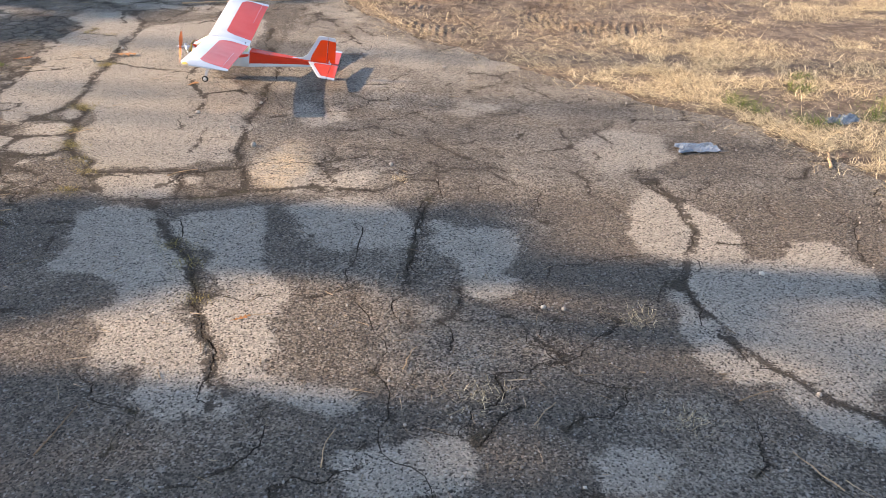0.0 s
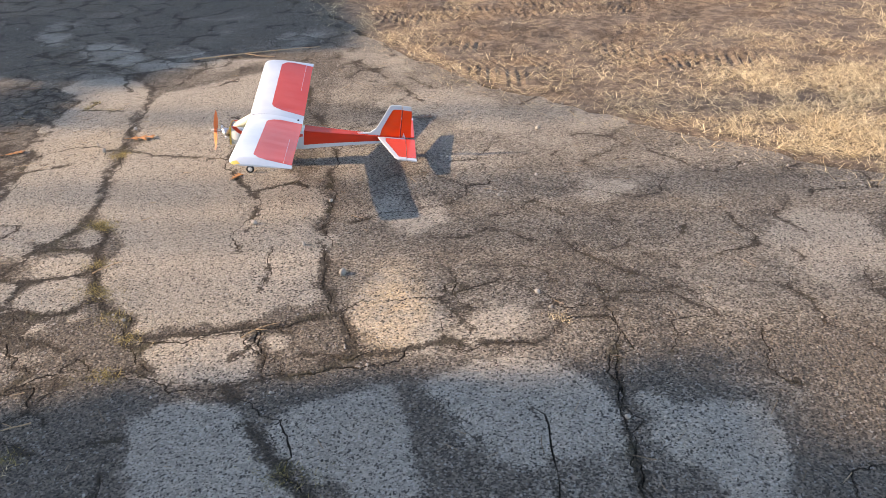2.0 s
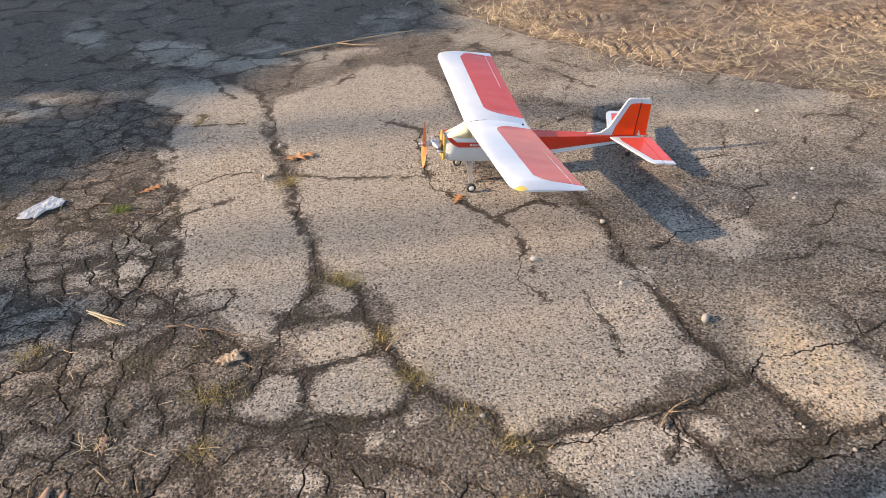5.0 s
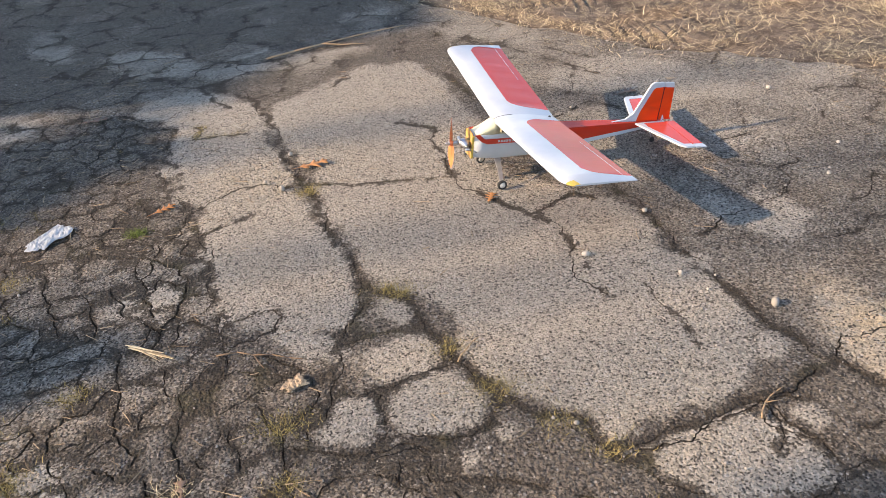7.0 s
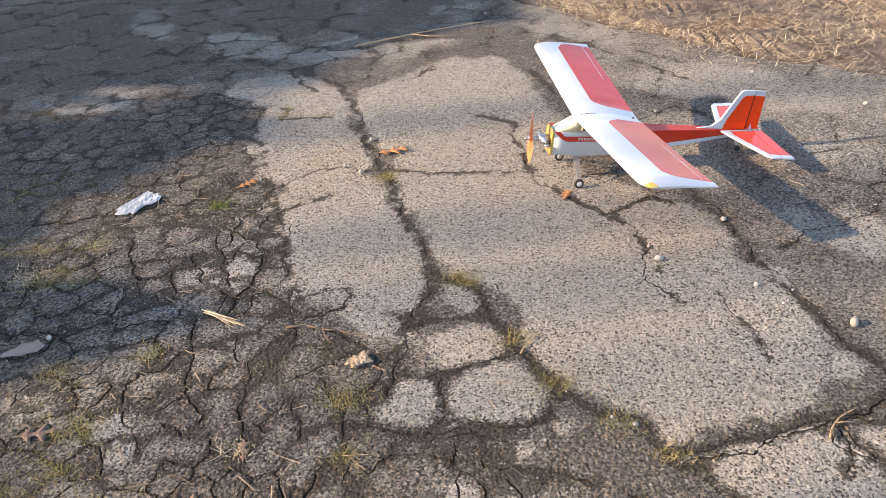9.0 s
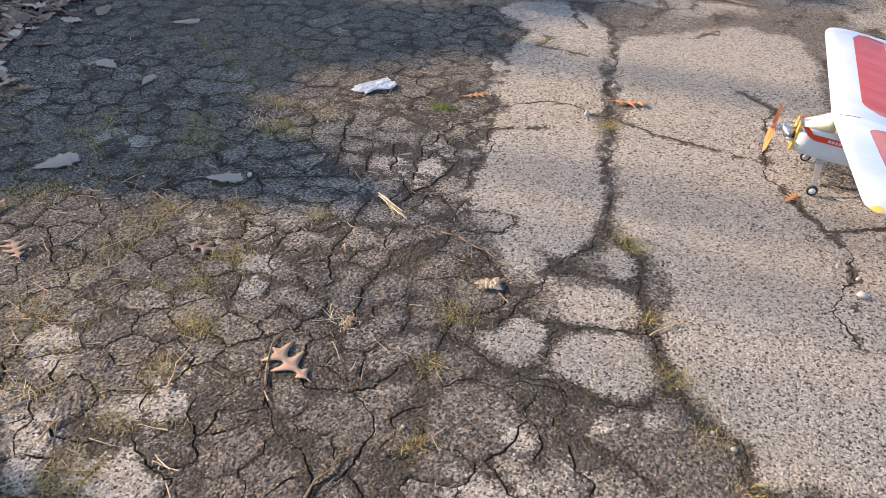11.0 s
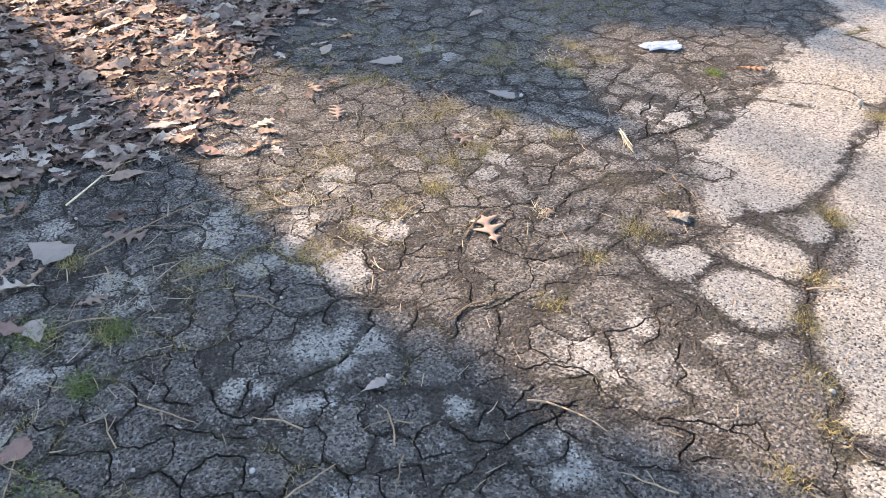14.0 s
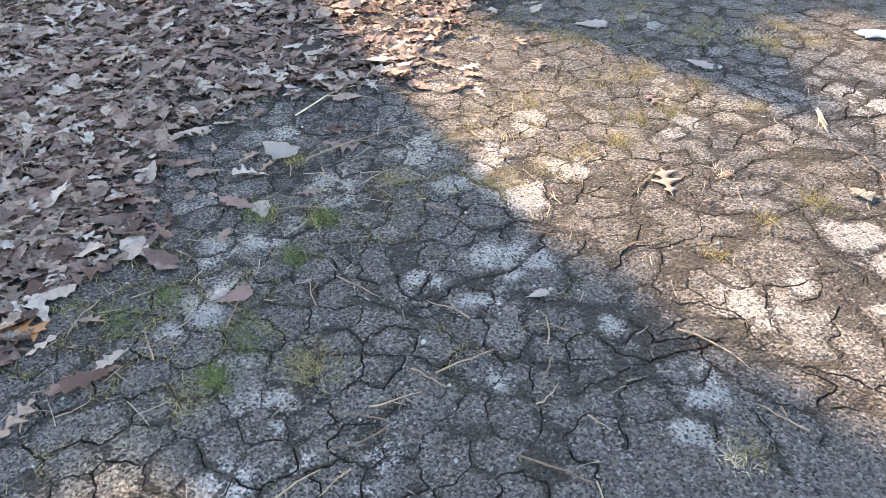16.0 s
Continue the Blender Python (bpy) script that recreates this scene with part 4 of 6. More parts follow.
tree(-12.5, 5.0, -4.2, 0.2, [((-6.5, 4.9), (-3.5, 4.35), 0.06), ((-6.0, 5.1), (-3.6, 5.9), 0.06)],
     [[(-8.0, 3.75), (-4.4, 3.76), (-3.95, 3.95), (-3.3, 4.12), (-2.9, 4.16), (-2.8, 4.22), (-2.95, 4.32), (-3.35, 4.45), (-3.65, 4.55), (-3.6, 5.05), (-3.3, 5.45), (-2.95, 5.55), (-2.68, 5.72), (-2.9, 5.93), (-3.3, 5.97), (-3.7, 6.03), (-8.0, 6.1)]], "unseen broad evergreen tree, added to shade the leafy edge", 1.9)
tree(-15.5, 8.0, -1.8, 0.22, [((-4.0, 8.0), (-1.8, 7.4), 0.1), ((-4.0, 8.0), (-2.2, 9.0), 0.1)],
     [[(-8.0, 6.85), (-3.9, 6.8), (-3.4, 6.65), (-2.95, 6.65), (-2.8, 6.3), (-2.6, 6.15), (-2.45, 6.3), (-2.4, 6.55), (-2.1, 6.85), (-1.2, 6.95), (-1.0, 7.4), (-1.3, 8.6), (-2.0, 10.5), (-8.0, 11.0)]], "unseen broad evergreen tree, added to shade the far drive", 1.5)
# two thin trees added only to dim bright ground with sparse shade
tree(-15.0, 1.9, 1.6, 0.08, [], [[(-0.3, 1.5), (1.6, 1.45), (1.8, 2.2), (0.6, 2.45), (-0.2, 2.1)]], "unseen thin evergreen tree, added for sparse shade", 0.28)
tree(-14.0, 6.5, -3.0, 0.06, [], [[(-6.0, 5.9), (-2.8, 5.9), (-2.7, 6.7), (-6.0, 6.9)]], "unseen thin evergreen tree, added for sparse shade", 0.45)
# slim trunks added far off for faint, soft shadow bands
for gy, r in ((4.12, 0.07), (4.5, 0.08), (5.55, 0.09), (3.62, 0.05), (1.05, 0.1)):
    tree(-34.0, gy, 6.0, r, label="unseen slim bare tree, added for a soft shadow band")


# ---- leaves, grass, gravel and twigs ----
def leaf_shape(gen, length, lobes=4, deep=0.30, stations=13):
    """An oak leaf: a lobed blade that curls, with a short stalk."""
    n = stations
    t = np.linspace(0, 1, n)
    swell = np.sin(math.pi * np.clip(t, 0.02, 0.98)) ** 0.65
    broad = gen.uniform(0.22, 0.34)
    start = gen.uniform(0, 6)
    w, w2 = (broad * length * swell * (1 - 2 * deep * (1 - (0.5 + 0.5 * np.cos(2 * math.pi * lobes * t + start + k)) ** 2.0)) * (0.75 + 0.5 * t) for k in (0, gen.uniform(-0.8, 0.8)))
    x = (t - 0.5) * length
    curl, fold, twist = gen.normal(0, 1.5), gen.normal(0.2, 0.35), gen.normal(0, 0.7)
    rows = []
    for side, ww in ((-1, w), (0, w * 0), (1, w2)):
        y = side * ww
        rows.append(np.c_[x + 0.5 * ww * (side != 0), y * math.cos(fold), curl * x * x + np.abs(y) * math.sin(fold) + twist * x * y / length + gen.normal(0, 0.0030, n)])
    stalk = np.array([[-0.5 * length, -0.0012, curl * x[0] ** 2], [-0.5 * length, 0.0012, curl * x[0] ** 2], [-0.72 * length, 0.0, curl * x[0] ** 2]])
    v = np.concatenate(rows + [stalk])
    f = []
    for i in range(n - 1):
        f += [(i, i + 1, n + i + 1, n + i), (n + i, n + i + 1, 2 * n + i + 1, 2 * n + i)]
    f.append((3 * n, 3 * n + 1, 3 * n + 2))
    v[:, 2] -= v[:, 2].min()
    return v, f


def scattered(name, shapes, places, material, label, category):
    """One object out of many turned, tilted and scaled copies of a few shapes. places: x, y, z, turn, tilt, lean, scale."""
    vv, ff, base = [], [], 0
    places = np.array(places)
    for k, (v, f) in enumerate(shapes):
        x, y, z, turn, tilt, lean, s = places[k::len(shapes)].T
        n = len(x)
        ca, sa, cb, sb, cc, sc = np.cos(tilt), np.sin(tilt), np.cos(lean), np.sin(lean), np.cos(turn), np.sin(turn)
        m = np.array([[cc * cb, cc * sb * sa - sc * ca, cc * sb * ca + sc * sa], [sc * cb, sc * sb * sa + cc * ca, sc * sb * ca - cc * sa], [-sb, cb * sa, cb * ca]])
        vv.append((np.einsum("ijn,kj->nki", m, v) * s[:, None, None] + np.c_[x, y, z][:, None]).reshape(-1, 3))
        step = base + len(v) * np.arange(n)
        for q in f:
            ff += (step[:, None] + np.array(q)).tolist()
        base += len(v) * n
    ob = raw(name, np.concatenate(vv), ff, material, smooth=True)
    return tagged(ob, label, category, kind="stuff")


def left_of_edge(p):
    poly = LITTER_EDGE + [(-9.5, 11.0), (-9.5, -4.0)]
    return inside(p, poly)


def leaf_litter():
    gen = np.random.default_rng(11)
    shapes = [leaf_shape(gen, gen.uniform(0.08, 0.14), gen.integers(3, 5), gen.choice([0.08, 0.26, 0.36, 0.44]), 15) for _ in range(40)]
    shapes = [(v * (1, 1, 0.7), f) for v, f in shapes]
    p = gen.uniform((-7.2, 0.8), (-2.7, 7.5), (36000, 2))
    d = near_line(p, LITTER_EDGE)
    ins = left_of_edge(p)
    thin = np.where(ins, np.clip(0.25 + d / 0.25, 0, 1), np.clip(0.07 - d * 0.15, 0, 0.1))
    p = p[gen.random(len(p)) < thin * np.where(p[:, 0] < -5.8, 0.5, 1)]
    ins = left_of_edge(p)
    heap = np.where(ins, np.clip(near_line(p, LITTER_EDGE) / 0.6, 0, 1), 0)
    z = np.where(ins, 0.004 + gen.uniform(0, 0.05, len(p)) * heap, 0.004)
    tl = np.where(ins, 0.15, 0.08)
    rows = [(x, y, zz, gen.uniform(0, 6.3), gen.normal(0, k), gen.normal(0, k), 0.45 + 0.85 * gen.random() ** 0.9) for (x, y), zz, k in zip(p, z, tl)]
    scattered("leaf_litter", shapes, rows, LITTER, "deep brown layer of dry oak leaves beside the drive", "leaf litter")


leaf_litter()


def blade_shape(gen, length, width, bend):
    t = np.array([0, 0.5, 1.0])
    x = t * length
    y = np.sin(t * 2) * bend * length * 0.4
    z = 0.15 * length * np.sin(t * math.pi) * gen.uniform(-0.3, 1)
    w = width * np.array([1, 0.8, 0.15])
    v = np.concatenate([np.c_[x, y - w / 2, z], np.c_[x, y + w / 2, z]])
    return v, [(0, 1, 4, 3), (1, 2, 5, 4)]


def verge_grass():
    gen = np.random.default_rng(13)
    shapes = [blade_shape(gen, gen.uniform(0.025, 0.08), gen.uniform(0.0016, 0.0034), gen.normal(0, 0.8)) for _ in range(30)]
    p = gen.uniform((-1.8, 2.6), (4.6, 9.2), (520000, 2))
    poly = VERGE + [(9, -4.0), (9, 11.0)]
    ins = inside(p, poly)
    d = near_line(p, VERGE)
    patch = bumps(p[:, 0], p[:, 1], 1.3) * 0.6 + bumps(p[:, 0], p[:, 1], 4.0) * 0.4
    mat = np.clip((p[:, 0] - 0.8 - 0.4 * (p[:, 1] - 5.2) + 1.6 * (patch - 0.5)) / 0.6, 0, 1) * np.clip((7.4 - p[:, 1] + 2.5 * (patch - 0.5)) / 0.8, 0.12, 1)
    edge = np.clip(1 - np.abs(d - 0.10) / 0.2, 0, 1) * (patch > 0.38)
    bare = 0.22 * (patch > 0.36)
    clump = bumps(p[:, 0] + 3, p[:, 1], 6.5) * 0.5 + bumps(p[:, 0], p[:, 1] + 5, 2.6) * 0.5
    dens = np.maximum(np.maximum(mat, edge * 0.5), bare) * np.clip((clump - 0.33) / 0.14, 0.08, 1)
    stray = ~ins & (d < 0.3) & (gen.random(len(p)) < 0.10 * (1 - d / 0.3))
    p = p[(ins & (gen.random(len(p)) < dens)) | stray]
    green = np.zeros(len(p), bool)
    for gx, gy, r in ((1.81, 4.46, 0.15), (2.08, 4.17, 0.11), (2.5, 4.38, 0.2), (2.2, 4.75, 0.09), (2.3, 4.98, 0.08)):
        green |= np.hypot(p[:, 0] - gx, p[:, 1] - gy) < r * (0.6 + 0.8 * bumps(p[:, 0], p[:, 1], 9.0))
    green &= gen.random(len(p)) < 0.7
    for name, sel, m, up, label in (("dry_grass", ~green, STRAW, 0.30, "matted straw-coloured dead grass on the verge"), ("green_grass", green, GREEN, 0.8, "low green weeds among the dead grass")):
        q = p[sel]
        rows = [(x, y, gen.uniform(0.0, 0.025), gen.uniform(0, 6.3), 0.0, -abs(gen.normal(0, up)), gen.uniform(0.6, 1.2)) for x, y in q]
        scattered(name, shapes, rows, m, label, "grass")


verge_grass()


def stone_shape(gen):
    bm = bmesh.new()
    bmesh.ops.create_icosphere(bm, subdivisions=1, radius=1.0)
    k = gen.uniform(0.6, 1.0, 3)
    v = np.array([tuple(x.co) for x in bm.verts]) * k * gen.uniform(0.8, 1.15, (len(bm.verts), 1))
    f = [tuple(x.index for x in q.verts) for q in bm.faces]
    bm.free()
    return v, f


def needle_shape(gen, length, r):
    n = 5
    t = np.linspace(0, 1, n)
    x, y = (t - 0.5) * length, gen.normal(0, 0.03) * length * np.sin(t * math.pi) + gen.normal(0, 0.006, n) * length
    z = 0.002 + 0.06 * length * np.abs(np.sin(t * 3 + gen.uniform(0, 3))) * gen.random()
    w = r * (1 - 0.5 * t)
    v = np.concatenate([np.c_[x, y - w, z], np.c_[x, y, z + 1.5 * w], np.c_[x, y + w, z]])
    f = []
    for i in range(n - 1):
        f += [(i, i + 1, n + i + 1, n + i), (n + i, n + i + 1, 2 * n + i + 1, 2 * n + i)]
    return v, f


def loose_bits():
    gen = np.random.default_rng(17)
    shapes = [stone_shape(gen) for _ in range(14)]
    p = gen.uniform((-5.0, 1.0), (2.6, 8.5), (15000, 2))
    clus = bumps(p[:, 0], p[:, 1], 2.1)
    p = p[(inside(p, SLAB_EDGE) & (gen.random(len(p)) < clus ** 2 * 0.9)) | ((p[:, 0] > -1.5) & (gen.random(len(p)) < 0.5))]
    rows = [(x, y, 0.002, gen.uniform(0, 6.3), gen.uniform(0, 6.3), 0, 0.0016 + 0.0055 * gen.random() ** 3) for x, y in p]
    q = gen.uniform((-2.2, 3.0), (2.4, 8.5), (9000, 2))
    d = near_line(q, VERGE)
    q = q[inside(q, SLAB_EDGE) & (gen.random(len(q)) < np.clip(1 - d / 0.9, 0, 1) ** 1.5 * 0.75)]
    rows += [(x, y, 0.002, gen.uniform(0, 6.3), gen.uniform(0, 6.3), 0, 0.0022 + 0.0075 * gen.random() ** 4) for x, y in q]
    scattered("gravel", shapes, rows, PEBBLES, "loose grey and pale grit on the asphalt", "gravel")
    shapes = [needle_shape(gen, gen.uniform(0.015, 0.075), gen.uniform(0.0008, 0.0018)) for _ in range(24)]
    p = gen.uniform((-4.6, 1.0), (2.2, 7.5), (13000, 2))
    clus = bumps(p[:, 0], p[:, 1], 1.6)
    zone = np.where(p[:, 0] < -2.9, 0.9, np.where(p[:, 0] < -2.3, 0.5, np.where(p[:, 1] < 3.0, 0.5, 0.2)))
    p = p[(inside(p, SLAB_EDGE) | (p[:, 0] < -2)) & (gen.random(len(p)) < zone * clus ** 1.5)]
    rows = [(x, y, 0.003, gen.uniform(0, 6.3), 0, 0, gen.uniform(0.6, 1.2)) for x, y in p]
    scattered("plant_debris", shapes, rows, TWIG, "scattered dry stalks and needles on the asphalt", "debris")


loose_bits()


def straw_strip():
    """Dry stalks washed together along the leafy edge."""
    gen = np.random.default_rng(37)
    line = [(-2.7, 1.4), (-3.0, 1.95), (-3.25, 2.45), (-3.4, 2.9), (-3.5, 3.5), (-3.48, 3.9)]
    shapes = [needle_shape(gen, gen.uniform(0.03, 0.12), gen.uniform(0.0008, 0.0017)) for _ in range(20)]
    rows = []
    for a, b in zip(line, line[1:]):
        a, b = np.array(a), np.array(b)
        way = math.atan2(*(b - a)[::-1])
        for _ in range(34):
            p = a + (b - a) * gen.random() + gen.normal(0, 0.10, 2)
            rows.append((p[0], p[1], 0.003, way + gen.normal(0, 0.9), 0, 0, gen.uniform(0.6, 1.3)))
    scattered("straw", shapes, rows, TWIG, "thin strip of dry straw beside the leaf litter", "straw")


straw_strip()


def tuft(x, y, r, material, tall, label, blades=70):
    """A small clump of blades rooted in a crack."""
    gen = np.random.default_rng(int(abs(x * 731 + y * 977) * 10))
    vv, ff = [], []
    for _ in range(blades * 3):
        v, f = blade_shape(gen, tall * gen.uniform(0.4, 1.2), gen.uniform(0.0010, 0.0021), gen.normal(0, 1))
        a = gen.uniform(0, 6.3)
        m = np.array(Euler((0, -gen.uniform(0.1, 1.2), a)).to_matrix())
        o = gen.normal(0, r * 0.75, 2)
        ff += [tuple(i + len(vv) for i in q) for q in f]
        vv += list(v @ m.T + (o[0] * 1.4, o[1], 0.0))
    ob = raw("grass_tuft", vv, ff, material)
    ob.location = (x, y, -0.004)
    return tagged(ob, label, "grass", group="tufts in the cracks", kind="stuff")


OLIVE_TUFTS = [
    (-2.17, 5.0, .03), (-2.4, 3.72, .04), (-1.73, 3.47, .04), (-1.65, 3.35, .03), (-2.42, 3.51, .03), (-1.91, 3.86, .03), (-1.83, 3.64, .04), (-3.13, 3.75, .04), (-2.01, 4.22, .03), (-3.48, 3.38, .05), (-3.49, 3.55, .05), (-3.47, 3.68, .04), (-3.45, 3.93, .04), (-3.04, 3.45, .03), (-3.13, 3.62, .03), (-3.23, 4.02, .03), (-3.05, 3.29, .03), (-3.04, 3.1, .03), (-3.05, 2.97, .03), (-2.98, 4.05, .03), (-3.29, 4.52, .04), (-3.41, 4.53, .04), (-3.63, 4.41, .05), (-1.85, 3.67, .03), (-3.47, 4.78, .04), (-3.27, 4.74, .04), (-3.25, 2.65, .04), (-3.28, 2.21, .03)]
OLIVE_TUFTS += [
    (-3.18, 2.33, .03), (-3.4, 3.05, .05), (-3.39, 2.95, .04), (-3.06, 2.9, .03), (-3.45, 3.3, .04), (-3.49, 3.18, .05), (-2.42, 3.72, .03), (-2.59, 2.05, .04), (-3.89, 3.9, .05), (-3.7, 4.54, .05), (-1.66, 3.15, .03), (-3.37, 4.6, .03), (-2.58, 2.09, .05), (-3.55, 2.4, .03), (-2.61, 1.77, .04), (-3.11, 1.59, .05), (-1.82, 2.79, .03), (-3.92, 3.83, .05), (-3.45, 3.77, .05), (-3.1, 3.76, .04), (-3.46, 3.85, .05), (-3.46, 3.36, .05), (-3.05, 3.47, .03), (-1.99, 4.18, .03), (-2.38, 3.25, .03), (-1.02, 2.68, .05), (-.85, 2.3, .04), (-.95, 2.55, .04)]
for x, y, r in OLIVE_TUFTS:
    tuft(x, y, r, OLIVE, 0.025, "short olive-brown grass tuft growing in an asphalt crack")
for x, y, r in ((-3.03, 2.2, .03), (-2.77, 1.97, .045), (-3.16, 2.36, .03), (-3.3, 2.19, .045), (-3.0, 1.7, .04), (-3.03, 1.83, .03), (-2.66, 1.85, .03), (-2.84, 4.94, .02)):
    tuft(x, y, r, GREEN, 0.027, "short green grass tuft growing in an asphalt crack", 110)
for x, y, r, tall in ((0.67, 2.23, .04, .05), (0.72, 1.73, .04, .04), (0.11, 1.83, .05, .04), (-2.68, 3.59, .02, .035), (-1.82, 2.75, .02, .04), (-.2, 3.33, .02, .04), (-3.3, 3.12, .05, .04), (-3.5, 4.6, .05, .04)):
    tuft(x, y, r, STRAW, tall, "bleached dry grass clump lying on the asphalt", 28)


def crack_grass():
    """Moss and short dead grass that lines the fine cracks along the leafy side."""
    gen = np.random.default_rng(23)
    shapes = [blade_shape(gen, gen.uniform(0.008, 0.022), gen.uniform(0.0008, 0.0017), gen.normal(0, 1)) for _ in range(16)]
    rows = []
    for _, (a, b) in NET:
        m = (a + b) / 2
        lush = float(bumps(m[0], m[1], 1.9)) * 0.6 + float(bumps(m[0], m[1], 5.0)) * 0.4 + 0.16 * (m[0] < -2.9) - 0.25 * (m[0] > -2.3)
        if lush < 0.70 or m[0] < -4.6 or not 1.2 < m[1] < 6.2:
            continue
        for _ in range(int(gen.uniform(20, 130) * np.hypot(*(b - a)) / 0.1 * min(1, (lush - 0.66) * 4))):
            p = a + (b - a) * gen.random() + gen.normal(0, 0.009, 2)
            rows.append((p[0], p[1], 0.0, gen.uniform(0, 6.3), 0.0, -abs(gen.normal(0.3, 0.5)), gen.uniform(0.6, 1.2)))
    scattered("crack_grass", shapes, rows, OLIVE, "yellow-green moss and dead grass lining the cracks", "grass")


crack_grass()
for x, y, r, tall in ((-5.38, 1.77, .18, .11), (-5.65, 1.7, .2, .12), (-5.1, 2.0, .12, .08), (-4.38, 2.06, .1, .06), (-3.85, 1.68, .08, .05)):
    tuft(x, y, r, STRAW, tall, "thin bleached dry grass standing among the dead leaves", 45)


def fallen_leaf(x, y, turn, length, material, label, seed):
    gen = np.random.default_rng(seed)
    v, f = leaf_shape(gen, length, 3 + seed % 2, 0.40 if material in (LEAF_TAN, LEAF_RUST) else 0.12, 45)
    v[:, 2] *= 0.2
    v[:, 1] *= 1.2
    bm = bmesh.new()
    pts = [bm.verts.new(q) for q in v]
    for q in f:
        bm.faces.new([pts[i] for i in q])
    ob = mesh_object("oak_leaf", bm, material)
    mod = ob.modifiers.new("thickness", "SOLIDIFY")
    mod.thickness = 0.0008
    ob.matrix_world = pose(x, y, 0.004, 0, 0, turn)
    return tagged(ob, label, "leaf", group="fallen leaves")


RUST = "rust-brown curled oak leaf lying on the asphalt"
TAN = "tan lobed oak leaf lying on the asphalt"
PALE_L = "pale grey-brown dry leaf lying on the asphalt"
LEAVES = [
    (-2.75, 3.4, 150, .15, LEAF_TAN, TAN), (-1.515, 4.65, 60, .07, LEAF_RUST, RUST), (-2.12, 5.23, 10, .13, LEAF_RUST, RUST), (-2.74, 5.09, 30, .10, LEAF_RUST, RUST), (-3.11, 6.22, 0, .14, LEAF_TAN, TAN), (-3.56, 2.58, 40, .15, LEAF_TAN, TAN), (-3.65, 2.38, 20, .16, LEAF_GREY, PALE_L), (-3.32, 2.37, 70, .09, LEAF_TAN, TAN), (-2.96, 1.95, 120, .07, LEAF_GREY, PALE_L), (-2.5, 2.71, 80, .06, LEAF_GREY, PALE_L), (-3.37, 4.15, 10, .13, LEAF_GREY, PALE_L), (-4.14, 3.87, 50, .12, LEAF_TAN, TAN), (-4.37, 4.87, 160, .13, LEAF_GREY, PALE_L), (-4.1, 4.78, 100, .11, LEAF_GREY, PALE_L), (-4.35, 5.46, 30, .14, LEAF_GREY, PALE_L), (-3.98, 4.06, 60, .15, LEAF_GREY, PALE_L), (-3.23, 3.77, 0, .11, LEAF_TAN, TAN), (-3.74, 3.59, 140, .12, LEAF_TAN, TAN), (-2.67, 3.59, 90, .07, LEAF_TAN, TAN), (-4.56, 4.15, 20, .12, LEAF_TAN, TAN)]
LEAVES += [
    (-4.35, 4.13, 80, .08, LEAF_RUST, RUST), (-4.7, 4.02, 45, .12, LEAF_TAN, TAN), (-3.31, 2.2, 170, .10, LEAF_GREY, PALE_L), (-.6, 5.35, 10, .12, LEAF_TAN, TAN), (2.0, 3.72, 20, .12, LEAF_TAN, TAN), (-.67, 2.2, 30, .06, LEAF_RUST, RUST), (-3.1, 1.45, 60, .15, LEAF_RUST, RUST)]
for k, (x, y, turn, size, m, label) in enumerate(LEAVES):
    fallen_leaf(x, y, turn, size, m, label, 40 + k)


def twig(x, y, turn, length, r, bend=0.15, label="thin brown twig lying on the asphalt", material=None, fork=False):
    cu = bmesh.new()
    gen = np.random.default_rng(int(abs(x * 517 + y * 311) * 10))
    r, bend = r * 0.7, bend * 0.6
    pts = [Vector((t * length - length / 2, bend * length * math.sin(t * 2.6) + gen.normal(0, 0.02) * length, r * 1.1 + 0.001)) for t in np.linspace(0, 1, 6)]
    for i, (a, b) in enumerate(zip(pts, pts[1:])):
        limb_mesh(cu, a, b, r * (1 - i * 0.1), r * (0.9 - i * 0.1), 6, 1, 0, gen)
    if fork:
        limb_mesh(cu, pts[2], pts[2] + Vector((length * 0.22, -length * 0.2, 0.004)), r * 0.6, r * 0.35, 5, 2, 0.03, gen)
    ob = mesh_object("twig", cu, material or TWIGS)
    ob.matrix_world = pose(x, y, 0.002, 0, 0, turn)
    return tagged(ob, label, "twig", group="twigs on the drive")


TWIG_ROWS = [
    (-2.45, 4.0, -30, .28, .004, .25, True), (-1.86, 3.83, 40, .12, .0035, .1, False), (-3.3, 3.05, 60, .3, .004, .1, True), (-2.8, 3.4, 110, .18, .004, .1, False), (-2.5, 3.1, 70, .2, .004, .3, False), (-3.5, 2.7, 85, .5, .004, .2, True), (-3.0, 3.3, 100, .16, .003, .1, False), (-2.38, 2.3, 20, .11, .004, .05, False), (-2.36, 2.2, 80, .13, .0035, .05, True), (-2.0, 2.4, 30, .17, .004, .1, False), (-2.9, 2.0, 140, .22, .003, .1, False), (-1.75, 6.85, 12, .9, .008, .03, True), (-1.2, 3.35, 30, .14, .004, .2, True), (.95, 1.85, 20, .15, .003, .1, False)]
TWIG_ROWS += [
    (-.1, 2.0, 70, .12, .003, .1, False), (-1.05, 1.65, 80, .2, .004, .05, False), (-1.5, 1.9, 60, .3, .004, .1, True), (-.3, 1.6, 80, .15, .003, .2, False), (.3, 1.75, 50, .12, .003, .1, False), (1.0, 1.55, 120, .16, .0035, .1, False), (-2.1, 2.95, 10, .2, .004, .2, False), (-2.7, 2.9, 40, .15, .003, .1, False), (-3.45, 3.1, 30, .25, .004, .2, True), (-2.25, 1.9, 100, .14, .004, .1, False)]
